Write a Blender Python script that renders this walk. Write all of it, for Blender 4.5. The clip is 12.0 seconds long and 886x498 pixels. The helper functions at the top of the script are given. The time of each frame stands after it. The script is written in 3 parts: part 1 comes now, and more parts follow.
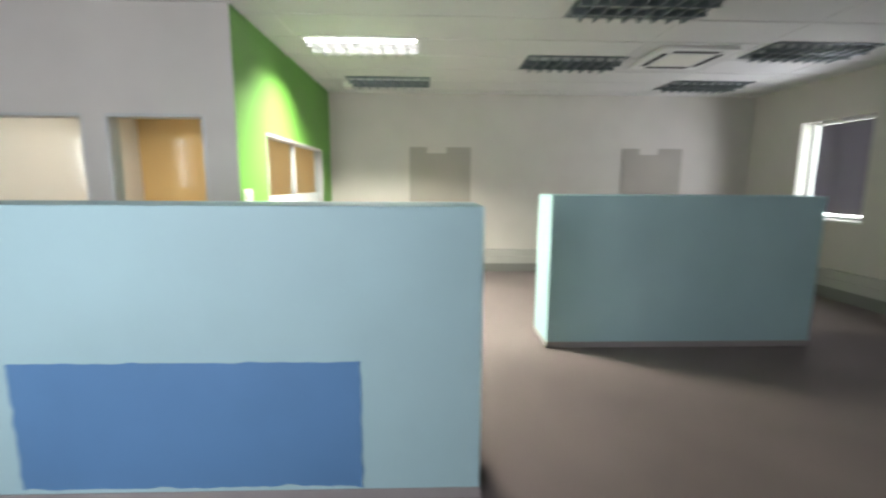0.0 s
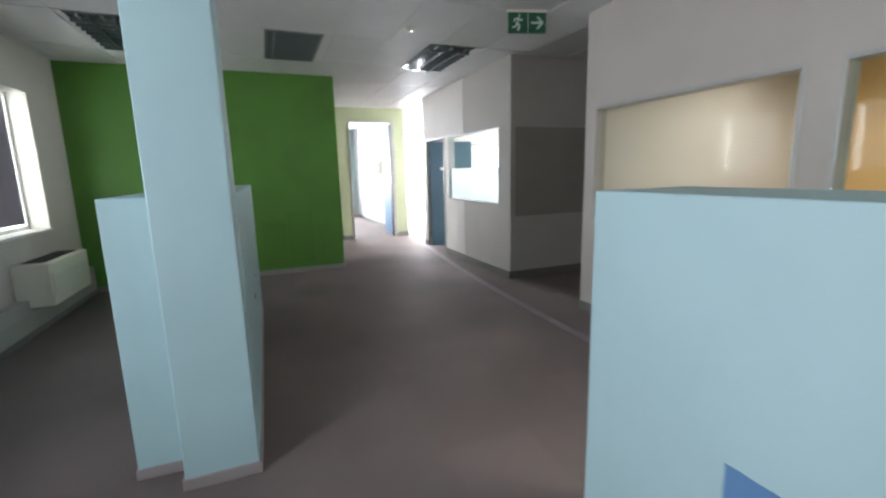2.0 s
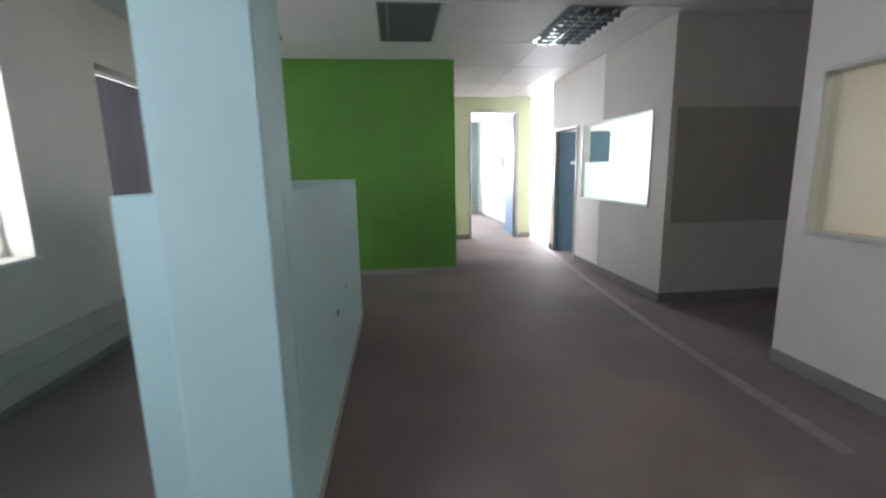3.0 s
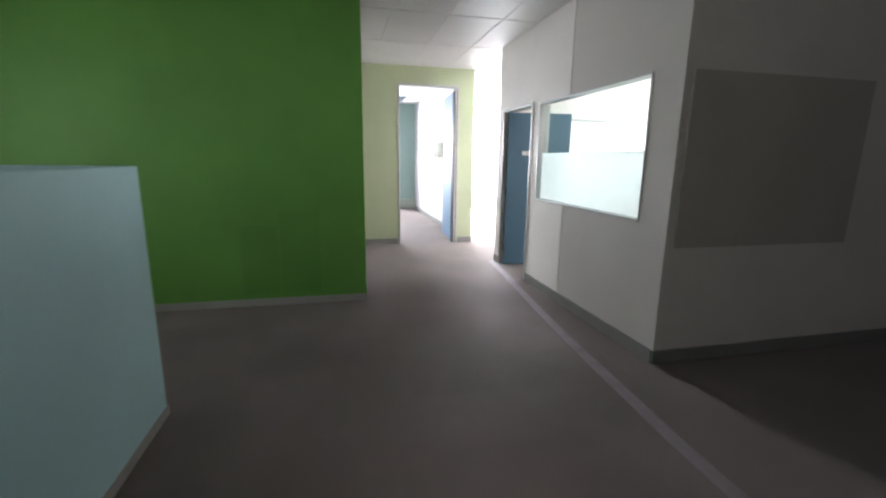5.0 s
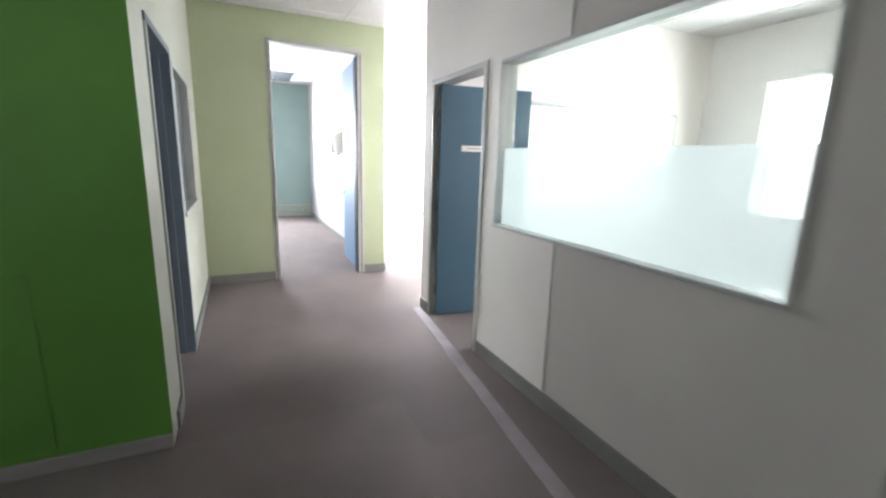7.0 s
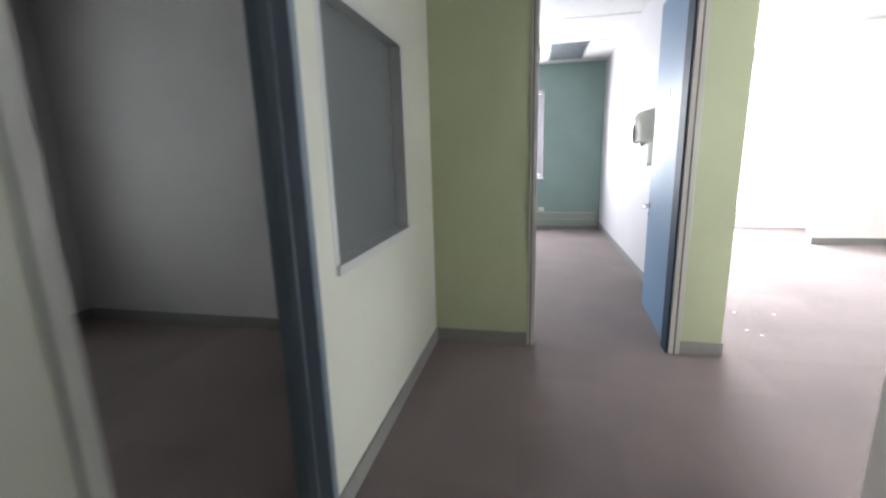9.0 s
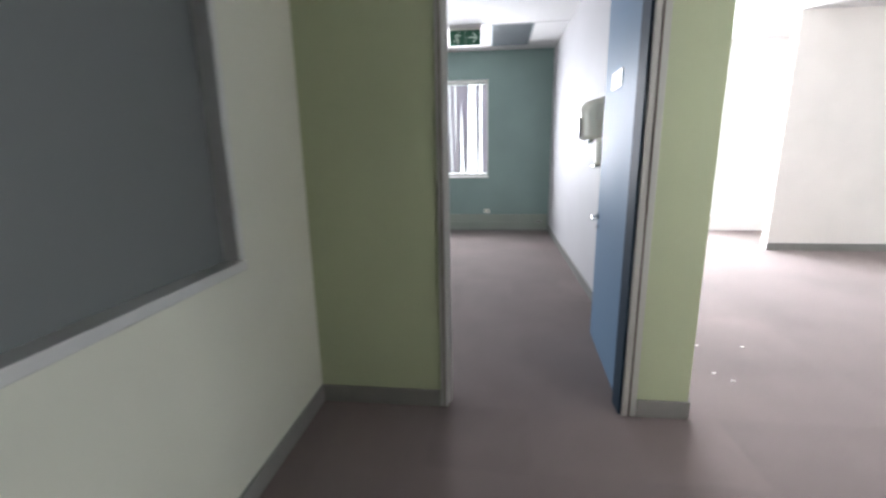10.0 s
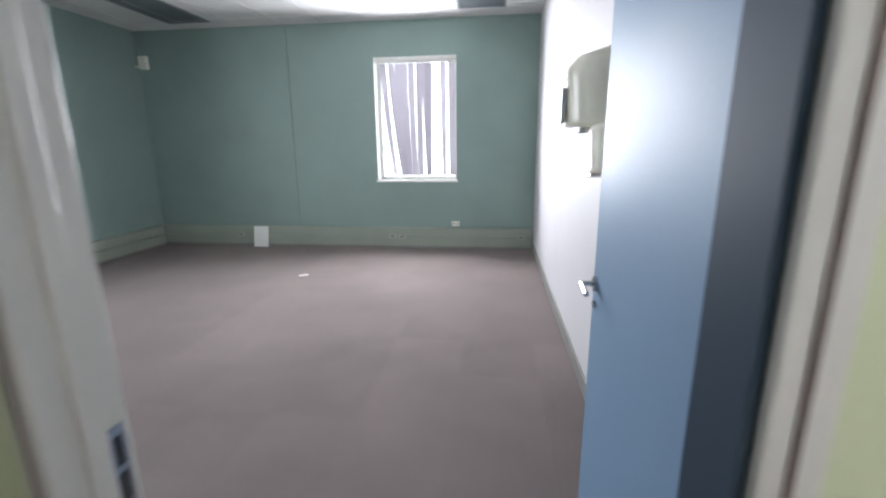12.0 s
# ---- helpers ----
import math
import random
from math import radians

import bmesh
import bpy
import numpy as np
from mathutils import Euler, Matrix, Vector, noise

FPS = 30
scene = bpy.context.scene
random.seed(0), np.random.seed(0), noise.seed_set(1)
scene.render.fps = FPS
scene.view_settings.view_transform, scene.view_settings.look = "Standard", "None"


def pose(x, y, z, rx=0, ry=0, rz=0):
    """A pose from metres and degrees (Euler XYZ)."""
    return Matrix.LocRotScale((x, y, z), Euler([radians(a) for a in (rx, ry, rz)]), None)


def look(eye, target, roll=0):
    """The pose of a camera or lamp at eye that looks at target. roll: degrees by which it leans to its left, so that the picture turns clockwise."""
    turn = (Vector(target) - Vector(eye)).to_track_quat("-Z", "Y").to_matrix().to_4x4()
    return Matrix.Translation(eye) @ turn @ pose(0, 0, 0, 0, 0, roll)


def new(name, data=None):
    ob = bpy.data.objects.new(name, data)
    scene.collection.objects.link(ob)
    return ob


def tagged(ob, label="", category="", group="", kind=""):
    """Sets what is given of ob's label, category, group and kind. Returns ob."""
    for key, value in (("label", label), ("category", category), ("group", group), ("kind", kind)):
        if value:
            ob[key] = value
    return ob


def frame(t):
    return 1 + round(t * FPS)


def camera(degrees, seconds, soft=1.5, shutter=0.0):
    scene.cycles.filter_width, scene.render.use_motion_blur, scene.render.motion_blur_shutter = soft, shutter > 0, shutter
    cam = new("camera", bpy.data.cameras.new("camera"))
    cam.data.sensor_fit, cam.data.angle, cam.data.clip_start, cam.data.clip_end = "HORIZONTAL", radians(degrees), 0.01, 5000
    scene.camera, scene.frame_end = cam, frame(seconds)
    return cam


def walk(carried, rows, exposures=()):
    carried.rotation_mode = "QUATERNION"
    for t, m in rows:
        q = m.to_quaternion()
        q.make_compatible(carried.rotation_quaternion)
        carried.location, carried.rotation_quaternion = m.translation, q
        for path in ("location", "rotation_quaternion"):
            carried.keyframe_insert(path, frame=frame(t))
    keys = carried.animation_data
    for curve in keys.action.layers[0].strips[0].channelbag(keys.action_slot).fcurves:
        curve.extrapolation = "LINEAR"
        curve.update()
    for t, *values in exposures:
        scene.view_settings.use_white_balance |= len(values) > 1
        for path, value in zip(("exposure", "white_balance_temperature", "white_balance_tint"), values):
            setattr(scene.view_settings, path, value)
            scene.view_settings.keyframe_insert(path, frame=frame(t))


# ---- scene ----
cam = camera(91.2, 12.0, soft=2.3, shutter=0.5)
PATH = [
    (0, (-2.576, -11.149, 1.495), (-0.601, -11.212, 1.194), 0.3),
    (0.5, (-2.289, -10.892, 1.478), (-0.366, -10.446, 1.170), -0.1),
    (1, (-2.070, -10.625, 1.485), (-0.442, -9.510, 1.171), -0.5),
    (1.5, (-1.897, -10.325, 1.471), (-0.821, -8.673, 1.141), -0.3),
    (2, (-1.765, -9.955, 1.470), (-1.031, -8.129, 1.123), -1.4),
    (2.5, (-1.580, -9.593, 1.437), (-1.164, -7.668, 1.094), -1.4),
    (2.7, (-1.563, -9.419, 1.457), (-1.362, -7.463, 1.103), -1.1),
    (4.3, (-1.101, -8.040, 1.396), (-0.744, -6.107, 1.040), 0.0),
    (4.5, (-1.060, -7.863, 1.446), (-0.643, -5.947, 1.055), 0.8),
    (5, (-0.902, -7.398, 1.442), (-0.455, -5.493, 1.040), 0.8),
    (5.5, (-0.767, -6.902, 1.462), (-0.346, -4.991, 1.058), 1.0),
    (6, (-0.612, -6.370, 1.471), (-0.182, -4.461, 1.063), 0.6),
    (6.5, (-0.449, -5.861, 1.465), (0.227, -4.027, 1.054), 1.2),
    (6.7, (-0.384, -5.653, 1.458), (0.479, -3.896, 1.055), 1.7),
    (8.3, (-0.096, -3.802, 1.420), (0.106, -1.860, 0.996), 0.3),
    (8.5, (-0.060, -3.669, 1.412), (-0.008, -1.715, 0.996), -0.3),
    (9, (0.073, -3.135, 1.424), (-0.343, -1.227, 1.003), -1.6),
    (9.5, (0.149, -2.663, 1.419), (-0.235, -0.750, 0.986), -1.6),
    (10, (0.316, -2.204, 1.430), (0.080, -0.270, 0.982), -1.0),
    (10.5, (0.436, -1.784, 1.421), (0.418, 0.159, 0.953), 0.1),
    (11, (0.549, -1.253, 1.426), (0.545, 0.689, 0.959), -0.4),
    (11.5, (0.654, -0.903, 1.430), (0.512, 1.035, 0.959), -0.7),
    (12, (0.703, -0.478, 1.408), (0.473, 1.453, 0.947), -0.6),
]
walk(cam, [(t, look(eye, target, roll)) for t, eye, target, roll in PATH],
     exposures=[(0, 1.32), (0.5, 1.3), (1, 1.0), (2.5, 1.0), (4.3, 0.9), (5, 0.75), (6.5, 0.85), (8.5, 0.22), (9.5, -0.32), (10, -0.6), (10.5, -0.9), (11, -0.88), (11.5, -0.65), (12, -0.22)])


# ---------- world and light ----------
world = bpy.data.worlds.new("world")
scene.world = world
world.use_nodes = True
wn = world.node_tree
sky = wn.nodes.new("ShaderNodeTexSky")
sky.sky_type, sky.sun_disc = "NISHITA", False
sky.sun_elevation, sky.sun_rotation = radians(40), radians(200)
wn.nodes["Background"].inputs[1].default_value = 0.12
wn.links.new(sky.outputs[0], wn.nodes["Background"].inputs[0])


def window_light(x, y, z, face, w, h, watts, colour, spread=150):
    """Area light, mostly sky light in a window's opening. face: the way it shines."""
    d = bpy.data.lights.new("window_light", "AREA")
    d.spread = radians(spread)
    d.shape, d.size, d.size_y, d.energy, d.color = "RECTANGLE", w, h, watts, colour
    ob = new("window_light", d)
    ob.matrix_world = look((x, y, z), (x + face[0], y + face[1], z + face[2]))
    return ob


DAY = (0.89, 0.91, 1.0)
window_light(-4.07, -4.35, 1.66, (1, 0, -0.02), 1.0, 1.4, 3.5, DAY)
window_light(-4.07, -6.45, 1.66, (1, 0, -0.02), 1.0, 1.4, 4.0, DAY)
window_light(-4.07, -9.4, 1.66, (1, 0, -0.02), 1.0, 1.4, 28, DAY)
window_light(3.22, -16.58, 1.65, (0, 1, -0.02), 1.0, 1.2, 14, DAY)
window_light(-0.345, 5.55, 1.77, (0, -1, -0.02), 1.05, 1.5, 225, DAY)
window_light(-4.32, 1.9, 1.7, (1, 0, -0.02), 1.1, 1.4, 80, DAY)
window_light(2.65, 5.62, 1.6, (0, -1, -0.05), 2.4, 2.5, 900, DAY)
# fill from an added east window, unseen, that brightens the office
window_light(9.02, 2.0, 1.75, (-1, 0, -0.05), 4.5, 1.6, 90, DAY)
# added fill through the meeting room's invented east opening
window_light(4.90, -3.2, 1.65, (-1, 0, -0.02), 1.7, 1.3, 50, DAY)
window_light(-4.07, -1.5, 1.66, (1, 0, -0.02), 1.0, 1.4, 0.3, DAY)
window_light(2.30, -10.46, 2.85, (0.0001, 0, -1), 0.5, 1.1, 105, (1.0, 0.97, 0.86), 130).name = "lit_ceiling_lamp"
# added lamp, out of view, that brightens the warm inner room
window_light(3.0, -7.9, 2.85, (0.0001, 0, -1), 0.5, 1.1, 16, (1.0, 0.88, 0.80)).name = "lit_ceiling_lamp"


# ---------- materials ----------
def mat(name, col, rough=0.6, metal=0.0, grain=0.0, grain_scale=300.0, stain=0.06, stain_scale=1.7, bump=0.0, spec=0.5, rnd=0.0):
    m = bpy.data.materials.new(name)
    m.use_nodes = True
    nt = m.node_tree
    b = nt.nodes["Principled BSDF"]
    b.inputs["Roughness"].default_value = rough
    b.inputs["Metallic"].default_value = metal
    b.inputs["Specular IOR Level"].default_value = spec
    geo = nt.nodes.new("ShaderNodeNewGeometry")

    def noise_at(scale, detail):
        n = nt.nodes.new("ShaderNodeTexNoise")
        n.inputs["Scale"].default_value, n.inputs["Detail"].default_value = scale, detail
        nt.links.new(geo.outputs["Position"], n.inputs["Vector"])
        return n.outputs["Fac"]

    big, fine = noise_at(stain_scale, 4), noise_at(grain_scale, 2)

    def scaled(socket, lo, hi):
        r = nt.nodes.new("ShaderNodeMapRange")
        r.inputs["From Min"].default_value, r.inputs["From Max"].default_value = 0.25, 0.75
        r.inputs["To Min"].default_value, r.inputs["To Max"].default_value = lo, hi
        nt.links.new(socket, r.inputs["Value"])
        return r.outputs[0]

    def times(a, c):
        k = nt.nodes.new("ShaderNodeMath")
        k.operation = "MULTIPLY"
        nt.links.new(a, k.inputs[0])
        nt.links.new(c, k.inputs[1])
        return k.outputs[0]

    f = times(scaled(big, 1 - stain, 1 + stain), scaled(fine, 1 - grain, 1 + grain))
    if rnd:
        info = nt.nodes.new("ShaderNodeObjectInfo")
        r = nt.nodes.new("ShaderNodeMapRange")
        r.inputs["To Min"].default_value, r.inputs["To Max"].default_value = 1 - rnd, 1 + rnd
        nt.links.new(info.outputs["Random"], r.inputs["Value"])
        f = times(f, r.outputs[0])
    v = nt.nodes.new("ShaderNodeVectorMath")
    v.operation = "SCALE"
    v.inputs[0].default_value = col
    nt.links.new(f, v.inputs["Scale"])
    nt.links.new(v.outputs[0], b.inputs["Base Color"])
    nt.links.new(scaled(big, max(0, rough - 0.06), min(1, rough + 0.06)), b.inputs["Roughness"])
    if bump:
        bp = nt.nodes.new("ShaderNodeBump")
        bp.inputs["Strength"].default_value, bp.inputs["Distance"].default_value = bump, 0.003
        nt.links.new(fine, bp.inputs["Height"])
        nt.links.new(bp.outputs[0], b.inputs["Normal"])
    return m


def sheer(name, col, clear, through_col, gloss=0.04):
    """A film or cloth that lets light through."""
    m = bpy.data.materials.new(name)
    m.use_nodes = True
    nt = m.node_tree
    b = nt.nodes["Principled BSDF"]
    b.inputs["Base Color"].default_value = (*col, 1)
    b.inputs["Roughness"].default_value = 0.55
    tl = nt.nodes.new("ShaderNodeBsdfTranslucent")
    tl.inputs[0].default_value = (*through_col, 1)
    tp = nt.nodes.new("ShaderNodeBsdfTransparent")
    m1, m2 = nt.nodes.new("ShaderNodeMixShader"), nt.nodes.new("ShaderNodeMixShader")
    m1.inputs[0].default_value, m2.inputs[0].default_value = 0.5, clear
    nt.links.new(b.outputs[0], m1.inputs[1])
    nt.links.new(tl.outputs[0], m1.inputs[2])
    nt.links.new(m1.outputs[0], m2.inputs[1])
    nt.links.new(tp.outputs[0], m2.inputs[2])
    nt.links.new(m2.outputs[0], nt.nodes["Material Output"].inputs[0])
    return m


def clear_glass(name, tint):
    m = bpy.data.materials.new(name)
    m.use_nodes = True
    nt = m.node_tree
    tp, gl = nt.nodes.new("ShaderNodeBsdfTransparent"), nt.nodes.new("ShaderNodeBsdfGlossy")
    tp.inputs[0].default_value = (*tint, 1)
    gl.inputs["Roughness"].default_value = 0.03
    fr, mx = nt.nodes.new("ShaderNodeLayerWeight"), nt.nodes.new("ShaderNodeMixShader")
    fr.inputs[0].default_value = 0.25
    lo = nt.nodes.new("ShaderNodeMapRange")
    lo.inputs["To Min"].default_value, lo.inputs["To Max"].default_value = 0.015, 0.09
    nt.links.new(fr.outputs["Facing"], lo.inputs["Value"])
    nt.links.new(lo.outputs[0], mx.inputs[0])
    nt.links.new(tp.outputs[0], mx.inputs[1])
    nt.links.new(gl.outputs[0], mx.inputs[2])
    nt.links.new(mx.outputs[0], nt.nodes["Material Output"].inputs[0])
    return m


def glow(name, col, strength):
    m = bpy.data.materials.new(name)
    m.use_nodes = True
    b = m.node_tree.nodes["Principled BSDF"]
    b.inputs["Emission Color"].default_value = (*col, 1)
    b.inputs["Emission Strength"].default_value = strength
    return m


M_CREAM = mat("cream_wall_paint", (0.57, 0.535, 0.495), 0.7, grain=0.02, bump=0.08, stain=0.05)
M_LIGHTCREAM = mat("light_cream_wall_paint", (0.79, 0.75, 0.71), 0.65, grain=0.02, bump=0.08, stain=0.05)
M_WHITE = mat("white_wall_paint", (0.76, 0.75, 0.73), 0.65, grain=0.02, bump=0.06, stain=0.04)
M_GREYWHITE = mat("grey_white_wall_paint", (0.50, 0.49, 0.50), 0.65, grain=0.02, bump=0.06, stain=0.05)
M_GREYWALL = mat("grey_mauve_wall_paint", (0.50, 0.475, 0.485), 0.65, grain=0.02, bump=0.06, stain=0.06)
M_LEMON = mat("pale_lime_wall_paint", (0.385, 0.43, 0.275), 0.6, grain=0.02, bump=0.08, stain=0.05)
M_SAGE = mat("cream_green_wall_paint", (0.53, 0.54, 0.46), 0.6, grain=0.02, bump=0.08, stain=0.05)
M_GREEN = mat("green_wall_paint", (0.115, 0.30, 0.045), 0.55, grain=0.03, bump=0.08, stain=0.10)
M_TEAL = mat("grey_teal_wall_paint", (0.235, 0.32, 0.295), 0.6, grain=0.02, bump=0.06, stain=0.06)
M_ORANGE = mat("orange_wall_paint", (0.80, 0.53, 0.22), 0.6, grain=0.02, bump=0.06, stain=0.05)
M_CYAN = mat("pale_cyan_paint", (0.425, 0.62, 0.65), 0.6, grain=0.02, bump=0.07, stain=0.05)
M_BLUE = mat("mid_blue_paint", (0.115, 0.26, 0.48), 0.6, grain=0.03, bump=0.07, stain=0.08)
M_CEIL = mat("white_ceiling_board", (0.66, 0.65, 0.64), 0.8, grain=0.05, grain_scale=150, bump=0.12, stain=0.04)
M_CARPET = mat("brown_mauve_carpet", (0.172, 0.142, 0.135), 0.95, grain=0.35, grain_scale=420, bump=0.9, stain=0.2, stain_scale=1.0, spec=0.1, rnd=0.055)
carpet_bsdf = M_CARPET.node_tree.nodes["Principled BSDF"]
carpet_bsdf.inputs["Sheen Weight"].default_value = 0.22
carpet_bsdf.inputs["Sheen Roughness"].default_value = 0.45
carpet_bsdf.inputs["Sheen Tint"].default_value = (0.75, 0.68, 0.66, 1)
M_SCREED = mat("dark_floor_screed", (0.08, 0.07, 0.065), 0.9)
M_SKIRT = mat("grey_skirting", (0.20, 0.20, 0.185), 0.5, stain=0.15)
M_PLINTH = mat("pale_mauve_plinth", (0.34, 0.31, 0.30), 0.5, stain=0.12)
M_GREENPATCH = mat("darker_green_touch_up_paint", (0.106, 0.278, 0.042), 0.6, grain=0.03, bump=0.08, stain=0.12)
M_TRUNK = mat("grey_trunking", (0.42, 0.41, 0.38), 0.5, stain=0.08)
M_TEALTRUNK = mat("sage_trunking", (0.30, 0.33, 0.28), 0.5, stain=0.08)
M_FRAME = mat("grey_blue_door_frame", (0.13, 0.165, 0.20), 0.45, stain=0.08)
M_PALEFRAME = mat("pale_grey_door_frame", (0.40, 0.40, 0.37), 0.45, stain=0.08)
M_ALU = mat("aluminium_window_frame", (0.50, 0.51, 0.50), 0.4, metal=0.35, stain=0.06)
M_DOOR = mat("blue_door_paint", (0.15, 0.235, 0.34), 0.55, spec=0.16, grain=0.03, grain_scale=120, stain=0.06)
M_DOORDARK = mat("dark_blue_door_paint", (0.06, 0.125, 0.175), 0.4, grain=0.03, grain_scale=120, stain=0.08)
M_CHROME = mat("brushed_steel", (0.62, 0.62, 0.62), 0.25, metal=1.0, stain=0.03)
M_PLASTIC = mat("white_plastic", (0.80, 0.78, 0.70), 0.35, stain=0.03)
M_CASE = mat("cream_plastic_case", (0.84, 0.81, 0.70), 0.3, stain=0.03)
M_GREYPLASTIC = mat("grey_plastic", (0.33, 0.33, 0.33), 0.4)
M_LOUVRE = mat("grey_louvre", (0.20, 0.23, 0.24), 0.35, metal=0.6)
M_BLADE = mat("grey_white_blade", (0.42, 0.42, 0.42), 0.5)
M_DARKPANEL = mat("dark_ceiling_grille", (0.13, 0.15, 0.16), 0.6, grain=0.15, grain_scale=200)
M_LAMPOFF = mat("dull_lamp_tube", (0.55, 0.57, 0.58), 0.3)
M_BOARD = mat("beige_pinboard", (0.37, 0.34, 0.30), 0.85, grain=0.08, grain_scale=260, bump=0.2)
M_SIGN = mat("dark_green_sign", (0.02, 0.11, 0.06), 0.4)
M_SIGNWHITE = mat("pale_sign_print", (0.62, 0.78, 0.66), 0.45)
M_DARK = mat("dark_rubber", (0.02, 0.02, 0.022), 0.6)
M_NAVY = mat("dark_navy_jamb_band", (0.03, 0.05, 0.072), 0.6, stain=0.08, spec=0.12)
M_SEAL = mat("brown_rubber_seal", (0.09, 0.07, 0.06), 0.7)
M_PAPER = mat("white_paper", (0.80, 0.80, 0.78), 0.7, stain=0.02)
# brightness of the streak on the floor, put into the colour
M_STREAK = mat("lavender_light_streak", (0.25, 0.215, 0.225), 0.7, stain=0.2, stain_scale=6)
M_BLIND = sheer("mauve_blind_cloth", (0.34, 0.31, 0.35), 0.0, (0.11, 0.10, 0.125))
M_PALEBLIND = sheer("pale_blind_cloth", (0.55, 0.52, 0.56), 0.05, (0.62, 0.58, 0.66))
M_FILM = sheer("frosted_film", (0.75, 0.80, 0.79), 0.35, (0.85, 0.93, 0.92))
M_GREYFILM = sheer("grey_frosted_pane", (0.25, 0.27, 0.275), 0.0, (0.17, 0.18, 0.18))
M_GLASS = clear_glass("window_glass", (0.93, 0.97, 0.95))
M_SKY = glow("overcast_sky", (0.95, 0.97, 1.0), 5.0)
M_LIT = glow("lit_tube", (1.0, 0.98, 0.92), 7.0)
M_LITWARM = glow("added_warm_tube", (1.0, 0.90, 0.72), 6.0)


# ---------- mesh helpers ----------
def add_box(bm, x0, y0, z0, x1, y1, z1, bevel=0.0):
    g = bmesh.ops.create_cube(bm, size=1.0)
    bmesh.ops.transform(bm, verts=g["verts"], matrix=Matrix.Translation(((x0 + x1) / 2, (y0 + y1) / 2, (z0 + z1) / 2))
                        @ Matrix.Diagonal((abs(x1 - x0), abs(y1 - y0), abs(z1 - z0), 1)))
    if bevel:
        edges = list({e for v in g["verts"] for e in v.link_edges})
        bmesh.ops.bevel(bm, geom=edges, offset=bevel, segments=2, affect="EDGES", profile=0.5)


def box(x0, y0, z0, x1, y1, z1, bevel=0.0):
    bm = bmesh.new()
    add_box(bm, x0, y0, z0, x1, y1, z1, bevel)
    return bm


def add_tube(bm, a, b, r, n=12):
    a, b = Vector(a), Vector(b)
    g = bmesh.ops.create_cone(bm, cap_ends=True, segments=n, radius1=r, radius2=r, depth=(b - a).length)
    turn = (b - a).to_track_quat("Z", "Y").to_matrix().to_4x4()
    bmesh.ops.transform(bm, verts=g["verts"], matrix=Matrix.Translation((a + b) / 2) @ turn)


def tube(a, b, r, n=12):
    bm = bmesh.new()
    add_tube(bm, a, b, r, n)
    return bm


def part(name, bm, material, parent=None, label=""):
    """Links a bmesh as one mesh object. material: one, or a dict by facing ('+x', '-y', ...) with 'all' for the rest."""
    me = bpy.data.meshes.new(name)
    bm.normal_update()
    if isinstance(material, dict):
        keys = list(material)
        for k in keys:
            me.materials.append(material[k])
        for f in bm.faces:
            n = f.normal
            i = max(range(3), key=lambda q: abs(n[q]))
            side = ("+" if n[i] > 0 else "-") + "xyz"[i]
            f.material_index = keys.index(side) if side in keys else keys.index("all")
    else:
        me.materials.append(material)
    bm.to_mesh(me)
    bm.free()
    ob = new(name, me)
    if parent is not None:
        ob.parent = parent
    if label:
        tagged(ob, label)
    return ob


def structure(ob, label, category):
    return tagged(ob, label, category, kind="structure")


def thing(name, x, y, z, label, category, group=""):
    ob = new(name)
    ob.matrix_world = Matrix.Translation((x, y, z))
    return tagged(ob, label, category, group)


def wall(name, axis, c0, c1, a0, a1, z1, holes, material, label):
    """A wall between c0 and c1 across, from a0 to a1 along the axis, with holes (a0, a1, z0, z1) through it."""
    bm = bmesh.new()

    def piece(s0, s1, lo, hi):
        if s1 - s0 < 1e-4 or hi - lo < 1e-4:
            return
        if axis == "x":
            add_box(bm, s0, c0, lo, s1, c1, hi)
        else:
            add_box(bm, c0, s0, lo, c1, s1, hi)

    at = a0
    for h0, h1, lo, hi in sorted(holes):
        piece(at, h0, 0, z1)
        piece(h0, h1, 0, lo)
        piece(h0, h1, hi, z1)
        at = h1
    piece(at, a1, 0, z1)
    return structure(part(name, bm, material), label, "wall")


# ---------- structure ----------
H, HE, HO = 2.93, 3.0, 3.02

wall("wall_west", "y", -4.30, -4.05, -16.56, -2.99, H,
     [(-4.93, -3.775, 0.96, 2.42), (-7.02, -5.88, 0.92, 2.41), (-9.97, -8.83, 0.92, 2.41)],
     M_CREAM, "cream painted outer wall with window openings")
wall("wall_south", "x", -16.81, -16.56, -4.30, 5.0, H, [(2.70, 3.74, 1.03, 2.37)], M_CREAM, "cream painted outer wall with one window opening")
wall("wall_east", "y", 4.78, 5.0, -16.56, -4.75, H, [], {"-x": M_CREAM, "all": M_CREAM}, "cream painted wall of the open office")
green_wall = wall("wall_green", "x", -2.99, -2.84, -4.30, -0.74, H, [], {"-y": M_GREEN, "+y": M_GREYWALL, "all": M_CREAM}, "bright green painted wall with scuffed lower part")
wall("wall_corridor_west", "y", -0.81, -0.68, -2.84, 0.0, H, [(-2.63, -1.80, 0, 2.09), (-1.63, -0.63, 0.985, 2.05)],
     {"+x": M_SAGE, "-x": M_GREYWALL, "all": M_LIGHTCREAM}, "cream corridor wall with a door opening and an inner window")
structure(part("wall_green_end", box(-0.74, -2.99, 0, -0.68, -2.84, H), {"-y": M_GREEN, "all": M_SAGE}), "pale end of the green wall", "wall")
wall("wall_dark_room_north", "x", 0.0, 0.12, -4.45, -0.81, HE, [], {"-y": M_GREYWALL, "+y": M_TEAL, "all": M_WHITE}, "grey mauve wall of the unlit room")
